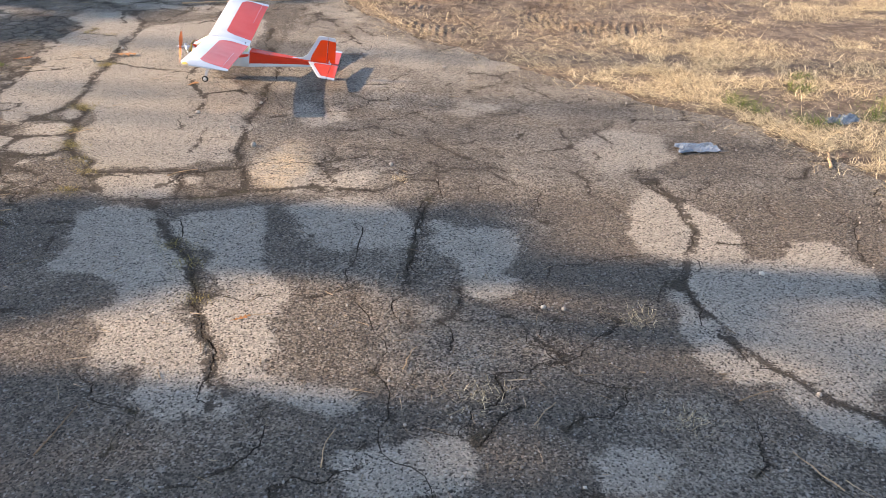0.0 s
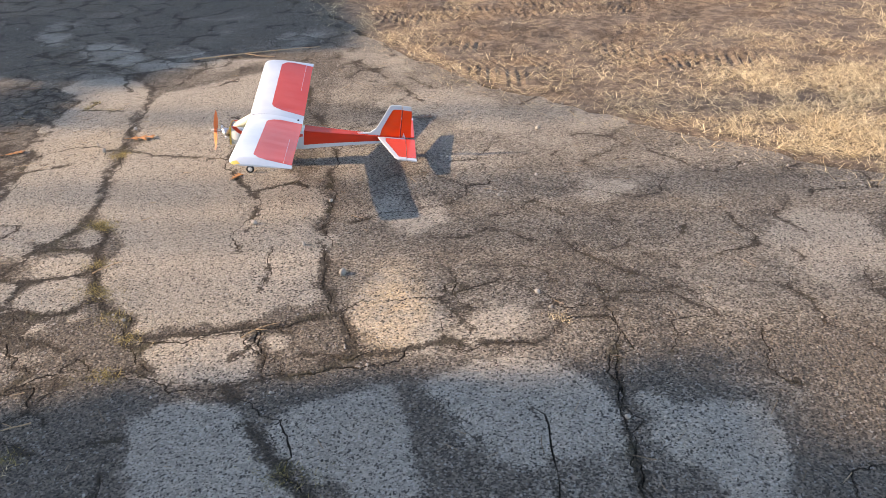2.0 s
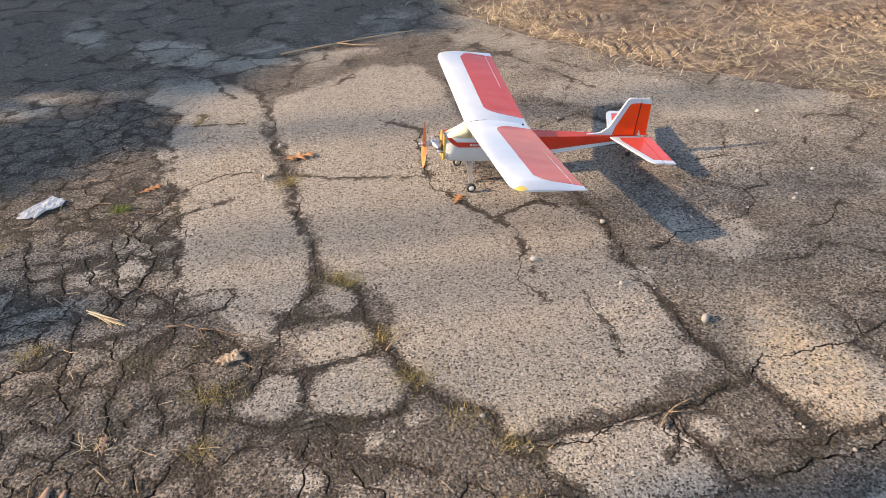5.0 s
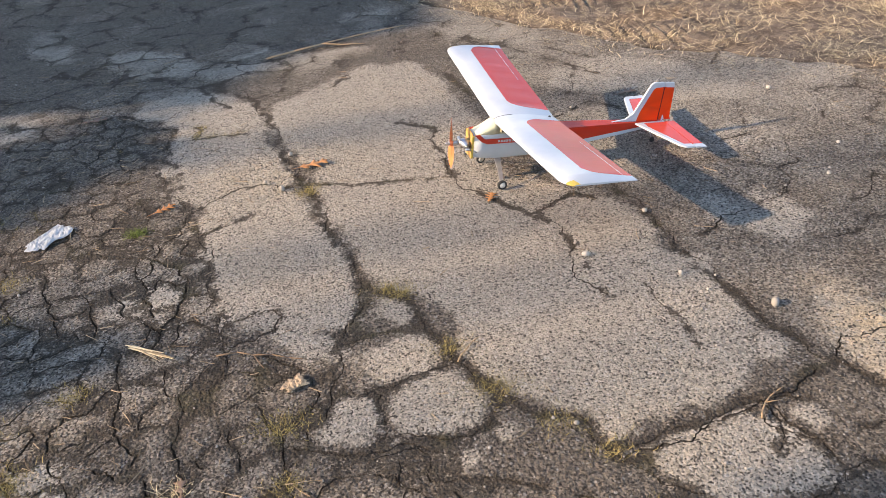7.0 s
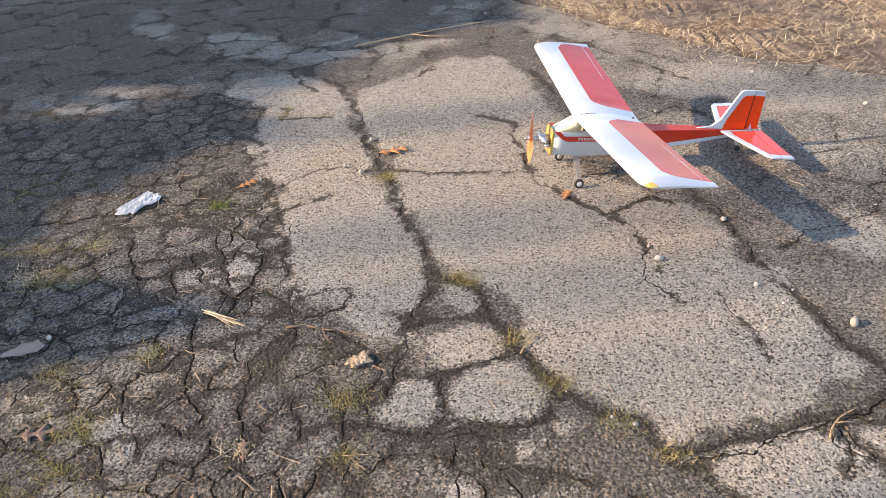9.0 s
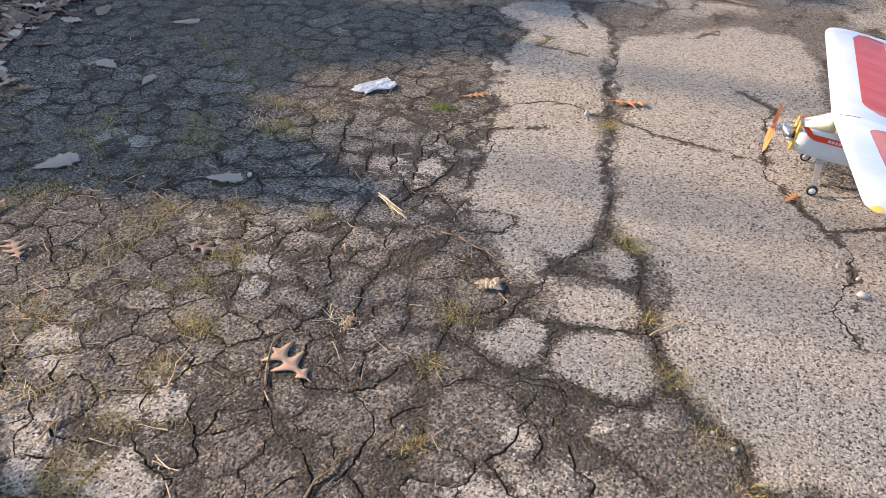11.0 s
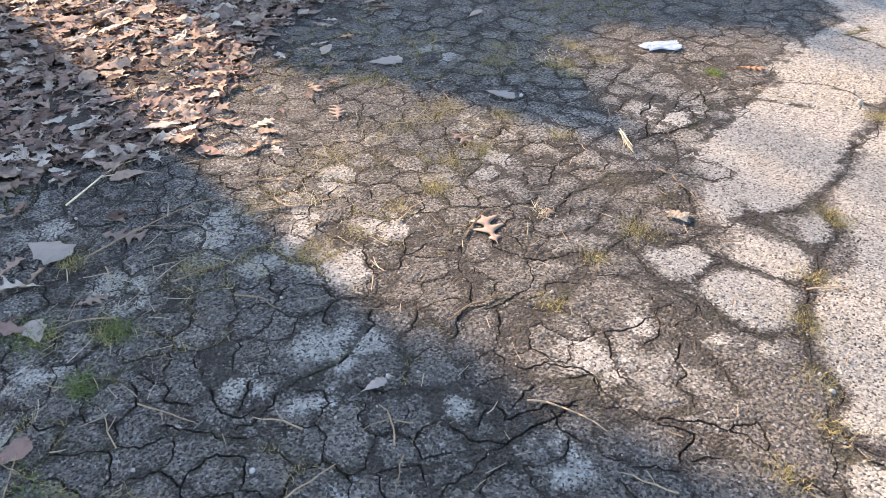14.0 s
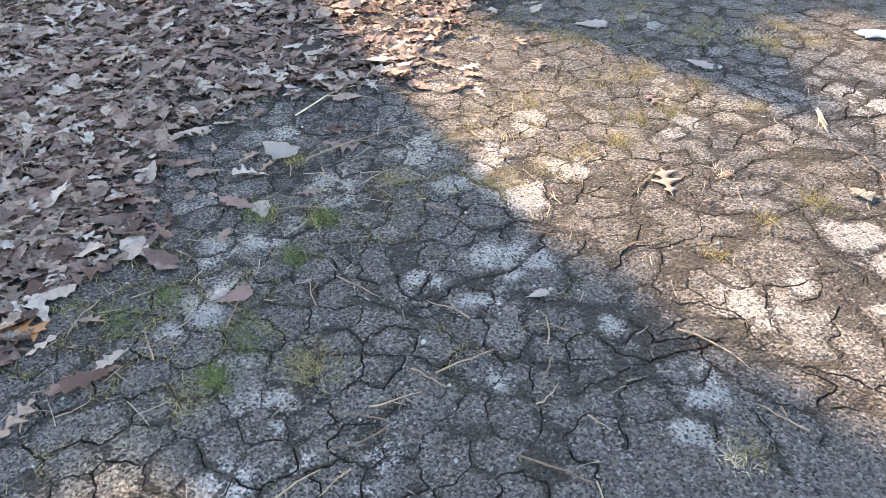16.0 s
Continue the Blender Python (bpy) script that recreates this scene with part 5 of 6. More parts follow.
for x, y, turn, length, r, bend, fork in TWIG_ROWS:
    twig(x, y, turn, length, r, bend, fork=fork)
gen = np.random.default_rng(31)
for _ in range(34):
    twig(gen.uniform(-3.5, -1.7), gen.uniform(1.35, 3.1), gen.uniform(0, 360), gen.uniform(0.05, 0.17), gen.uniform(0.002, 0.0038), gen.normal(0, 0.2), fork=gen.random() < 0.3)


def split_wood(x, y, turn):
    """A splintered stick: long fibres that taper and part at one end."""
    gen = np.random.default_rng(77)
    bm = bmesh.new()
    for k in range(9):
        a, b, side = gen.uniform(-0.10, -0.05), gen.uniform(0.02, 0.10), gen.normal(0, 0.0045)
        spread = gen.normal(0, 0.011)
        mid = Vector(((a + b) / 2, side + 0.3 * spread, 0.006 + 0.002 * (k % 3)))
        limb_mesh(bm, (a, side, 0.004 + 0.002 * (k % 3)), mid, 0.0016, 0.0032, 5, 1, 0, gen)
        limb_mesh(bm, mid, (b, side + spread, 0.005 + gen.uniform(0, 0.006)), 0.0032, 0.0007, 5, 1, 0, gen)
    ob = mesh_object("split_wood", bm, STRAW, smooth=False)
    ob.matrix_world = pose(x, y, 0.0, 0, 0, turn)
    return tagged(ob, "splintered piece of pale yellow wood on the asphalt", "wood chip")


split_wood(-2.765, 4.165, -42)
twig(1.93, 3.66, 70, .2, .012, .02, "short flat brown stick at the grass edge", TWIGS)
twig(-3.9, 2.75, 100, .45, .005, .25, "long crooked pale twig among the leaves", BALSA, True)


def pebble(x, y, r, seed):
    gen = np.random.default_rng(seed)
    bm = bmesh.new()
    bmesh.ops.create_icosphere(bm, subdivisions=2, radius=r)
    k = gen.uniform(0.7, 1.2, 3)
    for v in bm.verts:
        v.co = Vector([c * s for c, s in zip(v.co, k)]) * (1 + 0.18 * noise.noise(v.co / r + Vector((seed, 0, 0))))
    ob = mesh_object("pebble", bm, PEBBLE)
    ob.matrix_world = pose(x, y, r * 0.55, 0, 0, gen.uniform(0, 360))
    return tagged(ob, "small pale rounded pebble lying on the asphalt", "pebble", group="pebbles")


PEBBLE_ROWS = [
    (-1.69, 3.46, .011), (-1.04, 4.33, .014), (-2.27, 5.06, .018), (-2.33, 5.15, .012), (-2.2, 5.38, .012), (-.25, 3.5, .013), (-.22, 3.4, .012), (-1.2, 5.15, .01), (.35, 2.3, .012), (.42, 2.29, .012), (-.95, 3.7, .02), (-1.12, 3.94, .013), (-1.35, 4.15, .018), (1.2, 2.55, .014), (1.13, 1.86, .011), (.0, 5.1, .015), (-.4, 5.4, .014), (-2.5, 2.75, .01), (-2.5, 2.35, .01), (-3.3, 4.2, .012), (-.1, 2.83, .014), (-1.5, 5.05, .01), (-.9, 5.3, .013), (-.7, 4.9, .012), (-.3, 4.3, .012), (-.1, 4.5, .014)]
for k, (x, y, r) in enumerate(PEBBLE_ROWS):
    pebble(x, y, r * 0.72, k)


def crumpled(name, x, y, turn, sx, sy, high, material, label, category, seed, notch=0.25):
    """A torn sheet that has been crushed and flattened."""
    gen = np.random.default_rng(seed)
    n, m = 26, 18
    u, v = np.meshgrid(np.linspace(-1, 1, n), np.linspace(-1, 1, m))
    px, py = u * sx / 2, v * sy / 2
    fold = bumps(u * 1.3 + seed, v * 1.1, 2.2) * 0.6 + np.abs(bumps(u * 2 + v, v * 2 - u + seed, 2.7) - 0.5) * 0.8
    fold += 0.7 * np.abs(bumps(u * 3 + v * 2 + seed, v * 3 - u, 2.9) - 0.5)
    z = 0.003 + high * fold * (1 - 0.5 * np.maximum(np.abs(u), np.abs(v)) ** 3)
    z -= z.min() - 0.002
    ang, rad = np.arctan2(v, u), np.maximum(np.abs(u), np.abs(v))
    shrink = 1 - notch * rad ** 2 * bumps(np.cos(ang) * 2 + seed, np.sin(ang) * 2, 1.6)
    p = np.c_[(px * shrink).ravel(), (py * shrink).ravel(), z.ravel()]
    idx = np.arange(n * m).reshape(m, n)
    faces = np.stack([idx[:-1, :-1], idx[:-1, 1:], idx[1:, 1:], idx[1:, :-1]], -1).reshape(-1, 4).tolist()
    ob = raw(name, p, faces, material, smooth=False)
    mod = ob.modifiers.new("thickness", "SOLIDIFY")
    mod.thickness = 0.0012
    ob.matrix_world = pose(x, y, 0.003, 0, 0, turn)
    return tagged(ob, label, category)


crumpled("plastic_bag", -3.165, 5.04, 52, 0.25, 0.13, 0.014, TISSUE, "crumpled translucent white plastic bag on the asphalt", "litter", 4, 0.5)
crumpled("plastic_scrap", 1.31, 3.79, 8, 0.27, 0.14, 0.022, SCRAP, "flattened shiny grey-blue plastic scrap on the asphalt", "litter", 9, 0.35)
crumpled("paper_scrap", -3.09, 1.43, 30, 0.05, 0.03, 0.012, TISSUE, "small torn white paper scrap by the leaves", "litter", 6, 0.4)
crumpled("dark_rag", 2.24, 4.22, 20, 0.32, 0.12, 0.05, SCRAP, "dirty grey-blue plastic sheet half hidden in the grass", "litter", 12, 0.5)

crumpled("crumpled_leaf", -2.362, 3.862, 25, 0.085, 0.065, 0.014, LEAF_PALE, "crumpled pale beige dry leaf lying on the asphalt", "leaf", 15, 0.5)

# ---- the model airplane: x forward, y to its left, z up, from the ground between its main wheels ----
def prism(outline, thick, to3, bevel=0.0):
    """A flat plate with the given outline; to3 takes (u, v, w) to x, y, z."""
    bm = bmesh.new()
    a = [bm.verts.new(to3(u, v, -thick / 2)) for u, v in outline]
    b = [bm.verts.new(to3(u, v, thick / 2)) for u, v in outline]
    n = len(outline)
    bm.faces.new(a[::-1])
    bm.faces.new(b)
    for i in range(n):
        bm.faces.new((a[i], a[(i + 1) % n], b[(i + 1) % n], b[i]))
    bmesh.ops.recalc_face_normals(bm, faces=bm.faces)
    if bevel:
        bmesh.ops.bevel(bm, geom=bm.edges[:], offset=bevel, segments=2, affect="EDGES")
    return bm


def tube(a, b, r0, r1=None, sides=16, caps=True):
    bm = bmesh.new()
    a, b = Vector(a), Vector(b)
    m = Matrix.Translation((a + b) / 2) @ (b - a).to_track_quat("Z", "Y").to_matrix().to_4x4()
    bmesh.ops.create_cone(bm, cap_ends=caps, segments=sides, radius1=r0, radius2=r0 if r1 is None else r1, depth=(b - a).length, matrix=m)
    return bm


def joined(*bms):
    out = bmesh.new()
    for b in bms:
        me = bpy.data.meshes.new("joint")
        b.to_mesh(me)
        b.free()
        out.from_mesh(me)
        bpy.data.meshes.remove(me)
    return out


def lofted(sections, close=True):
    """Rings of equal count joined into a hull."""
    bm = bmesh.new()
    rings = [[bm.verts.new(p) for p in s] for s in sections]
    for p, q in zip(rings, rings[1:]):
        for j in range(len(p)):
            bm.faces.new((p[j], p[(j + 1) % len(p)], q[(j + 1) % len(p)], q[j]))
    if close:
        bm.faces.new(rings[0])
        bm.faces.new(rings[-1])
    bmesh.ops.recalc_face_normals(bm, faces=bm.faces)
    return bm


LE, CHORD, SPAN, ROOT_Z, DIHEDRAL = 0.017, 0.255, 0.648, 0.238, 0.064


def wing_section(c):
    """Heights of the wing's upper and lower face at the share c of the chord."""
    up = 0.034 * (2.6 * math.sqrt(max(c, 0)) * (1 - c) ** 1.05 * 0.62 + 0.12 * c * (1 - c)) + 0.001
    low = -0.006 * math.sqrt(max(c, 0)) * (1 - c) * 2 - 0.001
    return up, low


def wing_panel(side, plane):
    """One wing half: white sheeted nose, middle and tip, and a bay under red film."""
    ys = [0.0, 0.03, 0.045, 0.05, 0.058, 0.07, 0.085, 0.105, 0.14] + [0.14 + 0.455 * k / 14 for k in range(1, 14)] + [0.595, 0.6, 0.607, 0.613, 0.617, 0.622, 0.632, 0.640, 0.645, SPAN]
    y_in, y_out, front, rad = 0.048, 0.616, 0.37, 0.06

    def split(y):
        if y <= y_in or y >= y_out:
            return 1.0
        d = min(y - y_in, (y_out - y) * 1.25)
        return front if d >= rad else min(1.0, front + (1 - math.sqrt(max(0, 1 - (1 - d / rad) ** 2))) * (0.5 if d > 0.004 else 1.0))

    def at(y, c, face):
        edge = max(0.0, (y - 0.56) / (SPAN - 0.56))
        nose = LE - 0.03 * edge ** 4
        tail = LE - CHORD - 0.004 * edge
        up, low = wing_section(c)
        k = 1 - 0.75 * edge ** 4
        return Vector((nose + (tail - nose) * c, side * y, ROOT_Z + DIHEDRAL * y / SPAN + (up if face else low) * k))

    white, red = bmesh.new(), bmesh.new()
    n1, n2 = 14, 12
    for face in (1, 0):
        grid = []
        for y in ys:
            f = split(y)
            cs = [f * (k / n1) ** 1.6 for k in range(n1 + 1)]
            back = [f + (1 - f) * k / n2 for k in range(n2 + 1)]
            # the film sags a little between the ribs
            bay = abs(math.sin(math.pi * (y - 0.05) / 0.0875))
            line = []
            for c in back:
                p = at(y, c, face)
                p.z += (-0.0040 if face else 0.0018) * bay * math.sin(math.pi * min(1, max(0, (c - f) / (1.0001 - f)))) * (f < 0.9)
                line.append(p)
            nose = [at(y, c, face) for c in cs]
            for p, c in zip(nose, cs):
                p.z -= (0.0022 if face else 0.0) * bay * math.sin(math.pi * min(1, c / f)) * (0.06 < y < 0.6)
            grid.append((nose, line, f))
        for (w0, r0, f0), (w1, r1, f1) in zip(grid, grid[1:]):
            for bm, a, b, skip in ((white, w0, w1, False), (red, r0, r1, f0 > 0.999 and f1 > 0.999)):
                if skip:
                    continue
                for i in range(len(a) - 1):
                    quad = [a[i], a[i + 1], b[i + 1], b[i]]
                    if (quad[0] - quad[1]).length + (quad[2] - quad[3]).length < 1e-6:
                        continue
                    bm.faces.new([bm.verts.new(p) for p in quad])
    # tip and root closing walls
    for y in (0.0, SPAN):
        loop = [at(y, k / 20, 1) for k in range(21)] + [at(y, k / 20, 0) for k in range(20, -1, -1)]
        white.faces.new([white.verts.new(p) for p in loop])
    for bm in (white, red):
        bmesh.ops.remove_doubles(bm, verts=bm.verts, dist=1e-5)
        bmesh.ops.recalc_face_normals(bm, faces=bm.faces)
    wing = part("wing_half", white, WHITE, plane, "glossy white sheeted wing half")
    part("film_panel", red, RED_FILM, wing, "translucent red covering film")
    for k in range(1, 7):
        y = 0.05 + 0.0875 * k
        if y < 0.6:
            rib = bmesh.new()
            pts = [at(y, c, 1) - Vector((0, 0, 0.003)) for c in (0.36, 0.5, 0.65, 0.8, 0.93)] + [at(y, c, 0) + Vector((0, 0, 0.001)) for c in (0.93, 0.8, 0.65, 0.5, 0.36)]
            a, b = [rib.verts.new(p + Vector((0, 0.0012, 0))) for p in pts], [rib.verts.new(p - Vector((0, 0.0012, 0))) for p in pts]
            rib.faces.new(a)
            rib.faces.new(b[::-1])
            for i in range(len(a)):
                rib.faces.new((a[i], a[(i + 1) % len(a)], b[(i + 1) % len(a)], b[i]))
            part("rib", rib, BALSA, wing)
    # hinge line of the strip aileron and the taped tip corner
    part("hinge_tape", joined(*[tube(at(y0, 0.86, 1) + Vector((0, 0, 0.0006)), at(y1, 0.86, 1) + Vector((0, 0, 0.0006)), 0.0005, sides=6) for y0, y1 in ((0.30, 0.61),)]), WHITE, wing, "thin white hinge line")
    corner = bmesh.new()
    for face in (1, 0):
        rows = [[at(y, c, face) + Vector((0.0008, side * 0.0008, 0.0009 if face else -0.0009)) for c in (0.0, 0.03, 0.07, 0.11)] for y in (0.628, 0.635, 0.641, SPAN)]
        for a, b in zip(rows, rows[1:]):
            for i in range(3):
                corner.faces.new([corner.verts.new(p) for p in (a[i], a[i + 1], b[i + 1], b[i])])
    bmesh.ops.remove_doubles(corner, verts=corner.verts, dist=1e-4)
    part("tip_tape", corner, YELLOW, wing, "scuffed yellow tape on the wing tip")
    return wing


def fuselage(plane):
    xs = [0.10, 0.06, 0.0, -0.08, -0.17, -0.245]
    hw = [0.034, 0.037, 0.038, 0.038, 0.037, 0.036]
    lo = [0.105, 0.099, 0.095, 0.096, 0.099, 0.105]
    hi = [0.196, 0.200, 0.202, 0.204, 0.204, 0.204]
    rings = []
    for x, w, a, b in zip(xs, hw, lo, hi):
        r = 0.006
        rings.append([(x, -w + r, a), (x, w - r, a), (x, w, a + r), (x, w, b - r), (x, w - r, b), (x, -w + r, b), (x, -w, b - r), (x, -w, a + r)])
    body = part("fuselage", lofted(rings), WHITE, plane, "glossy white front fuselage")
    # cabin block that carries the wing
    cab = [[(x, -w, 0.2), (x, w, 0.2), (x, w * 0.9, h), (x, -w * 0.9, h)] for x, w, h in ((0.0, 0.036, 0.236), (-0.02, 0.0365, 0.2375), (-0.235, 0.034, 0.236))]
    part("cabin", lofted(cab), CREAM, body, "cream painted cabin under the wing")
    hood = [[(x, -w, z0), (x, w, z0), (x, w * 0.98, z1), (x, w * 0.5, z2), (x, -w * 0.5, z2), (x, -w * 0.98, z1)] for x, w, z0, z1, z2 in
            ((0.092, 0.030, 0.192, 0.1965, 0.199), (0.07, 0.033, 0.194, 0.206, 0.212), (0.045, 0.0345, 0.196, 0.219, 0.229), (0.022, 0.0355, 0.198, 0.233, 0.245), (-0.004, 0.036, 0.2, 0.24, 0.251))]
    part("canopy_hood", lofted(hood), CREAM, body, "moulded cream canopy")
    for s in (1, -1):
        flat = lambda u, v, w, s=s: Vector((u, s * (0.0385 + w), v))
        part("trim_stripe", prism([(0.098, 0.199), (0.079, 0.202), (0.055, 0.181), (-0.20, 0.181), (-0.24, 0.189), (-0.24, 0.176), (-0.19, 0.160), (0.045, 0.160), (0.07, 0.172)], 0.0022, flat), RED_PAINT, body, "red painted side stripe", False)
        for k in range(7):
            x = 0.002 - 0.0115 * k
            part("lettering_bar", prism([(x, 0.166), (x - 0.008, 0.166), (x - 0.008, 0.175), (x, 0.175)], 0.0008, lambda u, v, w, s=s: Vector((u, s * (0.0402 + w), v))), WHITE, body, "white lettering bar", False)
        part("side_window", prism([(-0.012, 0.205), (-0.012, 0.222), (-0.03, 0.232), (-0.068, 0.232), (-0.074, 0.205)], 0.0016, lambda u, v, w, s=s: Vector((u, s * (0.0372 - (v - 0.2) * 0.09 + w), v))), DARK, body, "dark tinted side window", False)
        part("vent_slot", prism([(-0.10, 0.140), (-0.128, 0.140), (-0.128, 0.152), (-0.10, 0.152)], 0.0012, lambda u, v, w, s=s: Vector((u, s * (0.0386 + w), v))), DARK, body, "dark side slot", False)
    part("windshield", prism([(-0.026, 0.0), (0.026, 0.0), (0.021, 0.026), (-0.021, 0.026)], 0.0012, lambda u, v, w: Vector((0.036 - 0.9 * v + w, u, 0.2265 + 0.72 * v + w))), HUB, body, "clouded plastic windshield", False)
    # open rear truss under film
    top_z = lambda t: 0.204 - 0.010 * t
    low_z = lambda t: 0.108 + 0.066 * t ** 0.9
    half_w = lambda t: 0.036 - 0.029 * t
    xr = lambda t: -0.245 - 0.485 * t
    ts = [k / 8 for k in range(9)]
    strip, shell = bmesh.new(), bmesh.new()
    for s in (1, -1):
        for t0, t1 in zip(ts, ts[1:]):
            q = lambda t, z: Vector((xr(t), s * half_w(t), z))
            split0, split1 = low_z(t0) + 0.022 - 0.012 * t0, low_z(t1) + 0.022 - 0.012 * t1
            strip.faces.new([strip.verts.new(p) for p in (q(t0, low_z(t0)), q(t1, low_z(t1)), q(t1, split1), q(t0, split0))])
            shell.faces.new([shell.verts.new(p) for p in (q(t0, split0), q(t1, split1), q(t1, top_z(t1)), q(t0, top_z(t0)))])
            if s == 1:
                shell.faces.new([shell.verts.new(p) for p in (q(t0, top_z(t0)), q(t1, top_z(t1)), Vector((xr(t1), -half_w(t1), top_z(t1))), Vector((xr(t0), -half_w(t0), top_z(t0))))])
                strip.faces.new([strip.verts.new(p) for p in (q(t0, low_z(t0)), q(t1, low_z(t1)), Vector((xr(t1), -half_w(t1), low_z(t1))), Vector((xr(t0), -half_w(t0), low_z(t0))))])
    for bm in (strip, shell):
        bmesh.ops.remove_doubles(bm, verts=bm.verts, dist=1e-5)
        bmesh.ops.recalc_face_normals(bm, faces=bm.faces)
    rear = part("rear_fuselage", shell, REAR_FILM, plane, "translucent deep red film over an open stick truss", False)
    part("belly_strip", strip, WHITE, rear, "white lower side strip", False)
    for k, (t0, t1) in enumerate(zip(ts, ts[1:])):
        for s in (1, -1):
            a = Vector((xr(t0), s * (half_w(t0) - 0.0036), low_z(t0) + 0.004 if k % 2 else top_z(t0) - 0.004))
            b = Vector((xr(t1), s * (half_w(t1) - 0.0036), top_z(t1) - 0.004 if k % 2 else low_z(t1) + 0.004))
            part("truss_stick", tube(a, b, 0.0025, sides=6), STICK, rear)
        part("cross_stick", tube((xr(t0), -half_w(t0) + 0.002, top_z(t0) - 0.003), (xr(t1 if k % 2 else t0), half_w(t0) - 0.004, top_z(t0) - 0.003), 0.0022, sides=6), STICK, rear)
    for s in (1, -1):
        for zf in (top_z, low_z):
            part("longeron", tube((xr(0), s * (half_w(0) - 0.003), zf(0) + (-0.003 if zf is top_z else 0.003)), (xr(1), s * (half_w(1) - 0.003), zf(1) + (-0.003 if zf is top_z else 0.003)), 0.0027, sides=6), STICK, rear)


def tail(plane):
    flat = lambda u, v, w: Vector((u, v, 0.190 + w))
    upright = lambda u, v, w: Vector((u, w, v))
    for s in (1, -1):
        o = lambda pts, s=s: [(x, s * y) for x, y in pts]
        stab = part("stabilizer", prism(o([(-0.585, 0.0), (-0.60, 0.012), (-0.682, 0.232), (-0.700, 0.25), (-0.737, 0.252), (-0.737, 0.225), (-0.702, 0.222), (-0.640, 0.055), (-0.640, 0.02), (-0.737, 0.02), (-0.737, 0.0)]), 0.007, flat, 0.0015), WHITE, plane, "white edged stabilizer half", False)
        part("film_panel", prism(o([(-0.640, 0.02), (-0.640, 0.055), (-0.702, 0.222), (-0.737, 0.225), (-0.737, 0.02)]), 0.005, flat), RED_FILM, stab, "translucent red covering film", False)
        for k in range(3):
            part("rib", tube((-0.65 - 0.016 * k, s * (0.06 + 0.05 * k), 0.19), (-0.735, s * (0.06 + 0.05 * k), 0.19), 0.0018, sides=6), BALSA, stab)
        elev = part("elevator", prism(o([(-0.740, 0.012), (-0.740, 0.226), (-0.783, 0.229), (-0.783, 0.012)]), 0.0055, flat, 0.0012), RED_FILM, plane, "red film covered elevator", False)
        part("tip_block", prism(o([(-0.740, 0.227), (-0.740, 0.253), (-0.786, 0.258), (-0.783, 0.230)]), 0.006, flat, 0.0012), WHITE, elev, "white elevator tip", False)
    fin = part("fin", prism([(-0.50, 0.199), (-0.56, 0.207), (-0.592, 0.232), (-0.648, 0.350), (-0.658, 0.358), (-0.708, 0.358), (-0.708, 0.338), (-0.672, 0.336), (-0.662, 0.328), (-0.620, 0.235), (-0.612, 0.203), (-0.612, 0.193)], 0.009, upright, 0.0015), WHITE, plane, "white edged vertical fin", False)
    part("film_panel", prism([(-0.612, 0.195), (-0.612, 0.203), (-0.620, 0.235), (-0.662, 0.328), (-0.672, 0.336), (-0.708, 0.338), (-0.708, 0.195)], 0.006, upright), ORANGE_FILM, fin, "translucent orange-red film", False)
    for a, b in (((-0.615, 0.205), (-0.705, 0.245)), ((-0.705, 0.245), (-0.632, 0.26)), ((-0.632, 0.26), (-0.705, 0.29)), ((-0.705, 0.29), (-0.655, 0.31)), ((-0.62, 0.245), (-0.705, 0.245))):
        part("truss_stick", tube((a[0], 0, a[1]), (b[0], 0, b[1]), 0.0034, sides=6), STICK, fin)
    rud = part("rudder", prism([(-0.712, 0.196), (-0.712, 0.336), (-0.757, 0.333), (-0.764, 0.200)], 0.006, upright, 0.001), ORANGE_FILM, plane, "translucent orange-red rudder", False)
    part("tip_block", prism([(-0.712, 0.337), (-0.712, 0.358), (-0.752, 0.355), (-0.757, 0.334)], 0.0075, upright, 0.001), WHITE, rud, "white rudder tip", False)
    for z0, z1 in ((0.205, 0.245), (0.245, 0.29), (0.29, 0.33)):
        part("truss_stick", tube((-0.716, 0, z0), (-0.755, 0, z1), 0.0034, sides=6), STICK, rud)
    part("spar", tube((-0.712, 0, 0.196), (-0.712, 0, 0.336), 0.003, sides=6), STICK, rud)
    part("control_horn", prism([(-0.722, 0.200), (-0.735, 0.200), (-0.726, 0.220)], 0.003, lambda u, v, w: Vector((u, 0.009 + w, v))), WHITE, rud, "white plastic control horn", False)
    leg = part("tailwheel_leg", joined(tube((-0.655, 0, 0.172), (-0.690, 0, 0.14), 0.0015, sides=6), tube((-0.690, 0, 0.14), (-0.704, 0.004, 0.1085), 0.0015, sides=6)), WIRE, plane, "bent wire tailwheel leg")
    part("tail_wheel", tube((-0.704, 0.003, 0.1085), (-0.704, 0.009, 0.1085), 0.0105, sides=20), RUBBER, leg, "small black tail wheel")


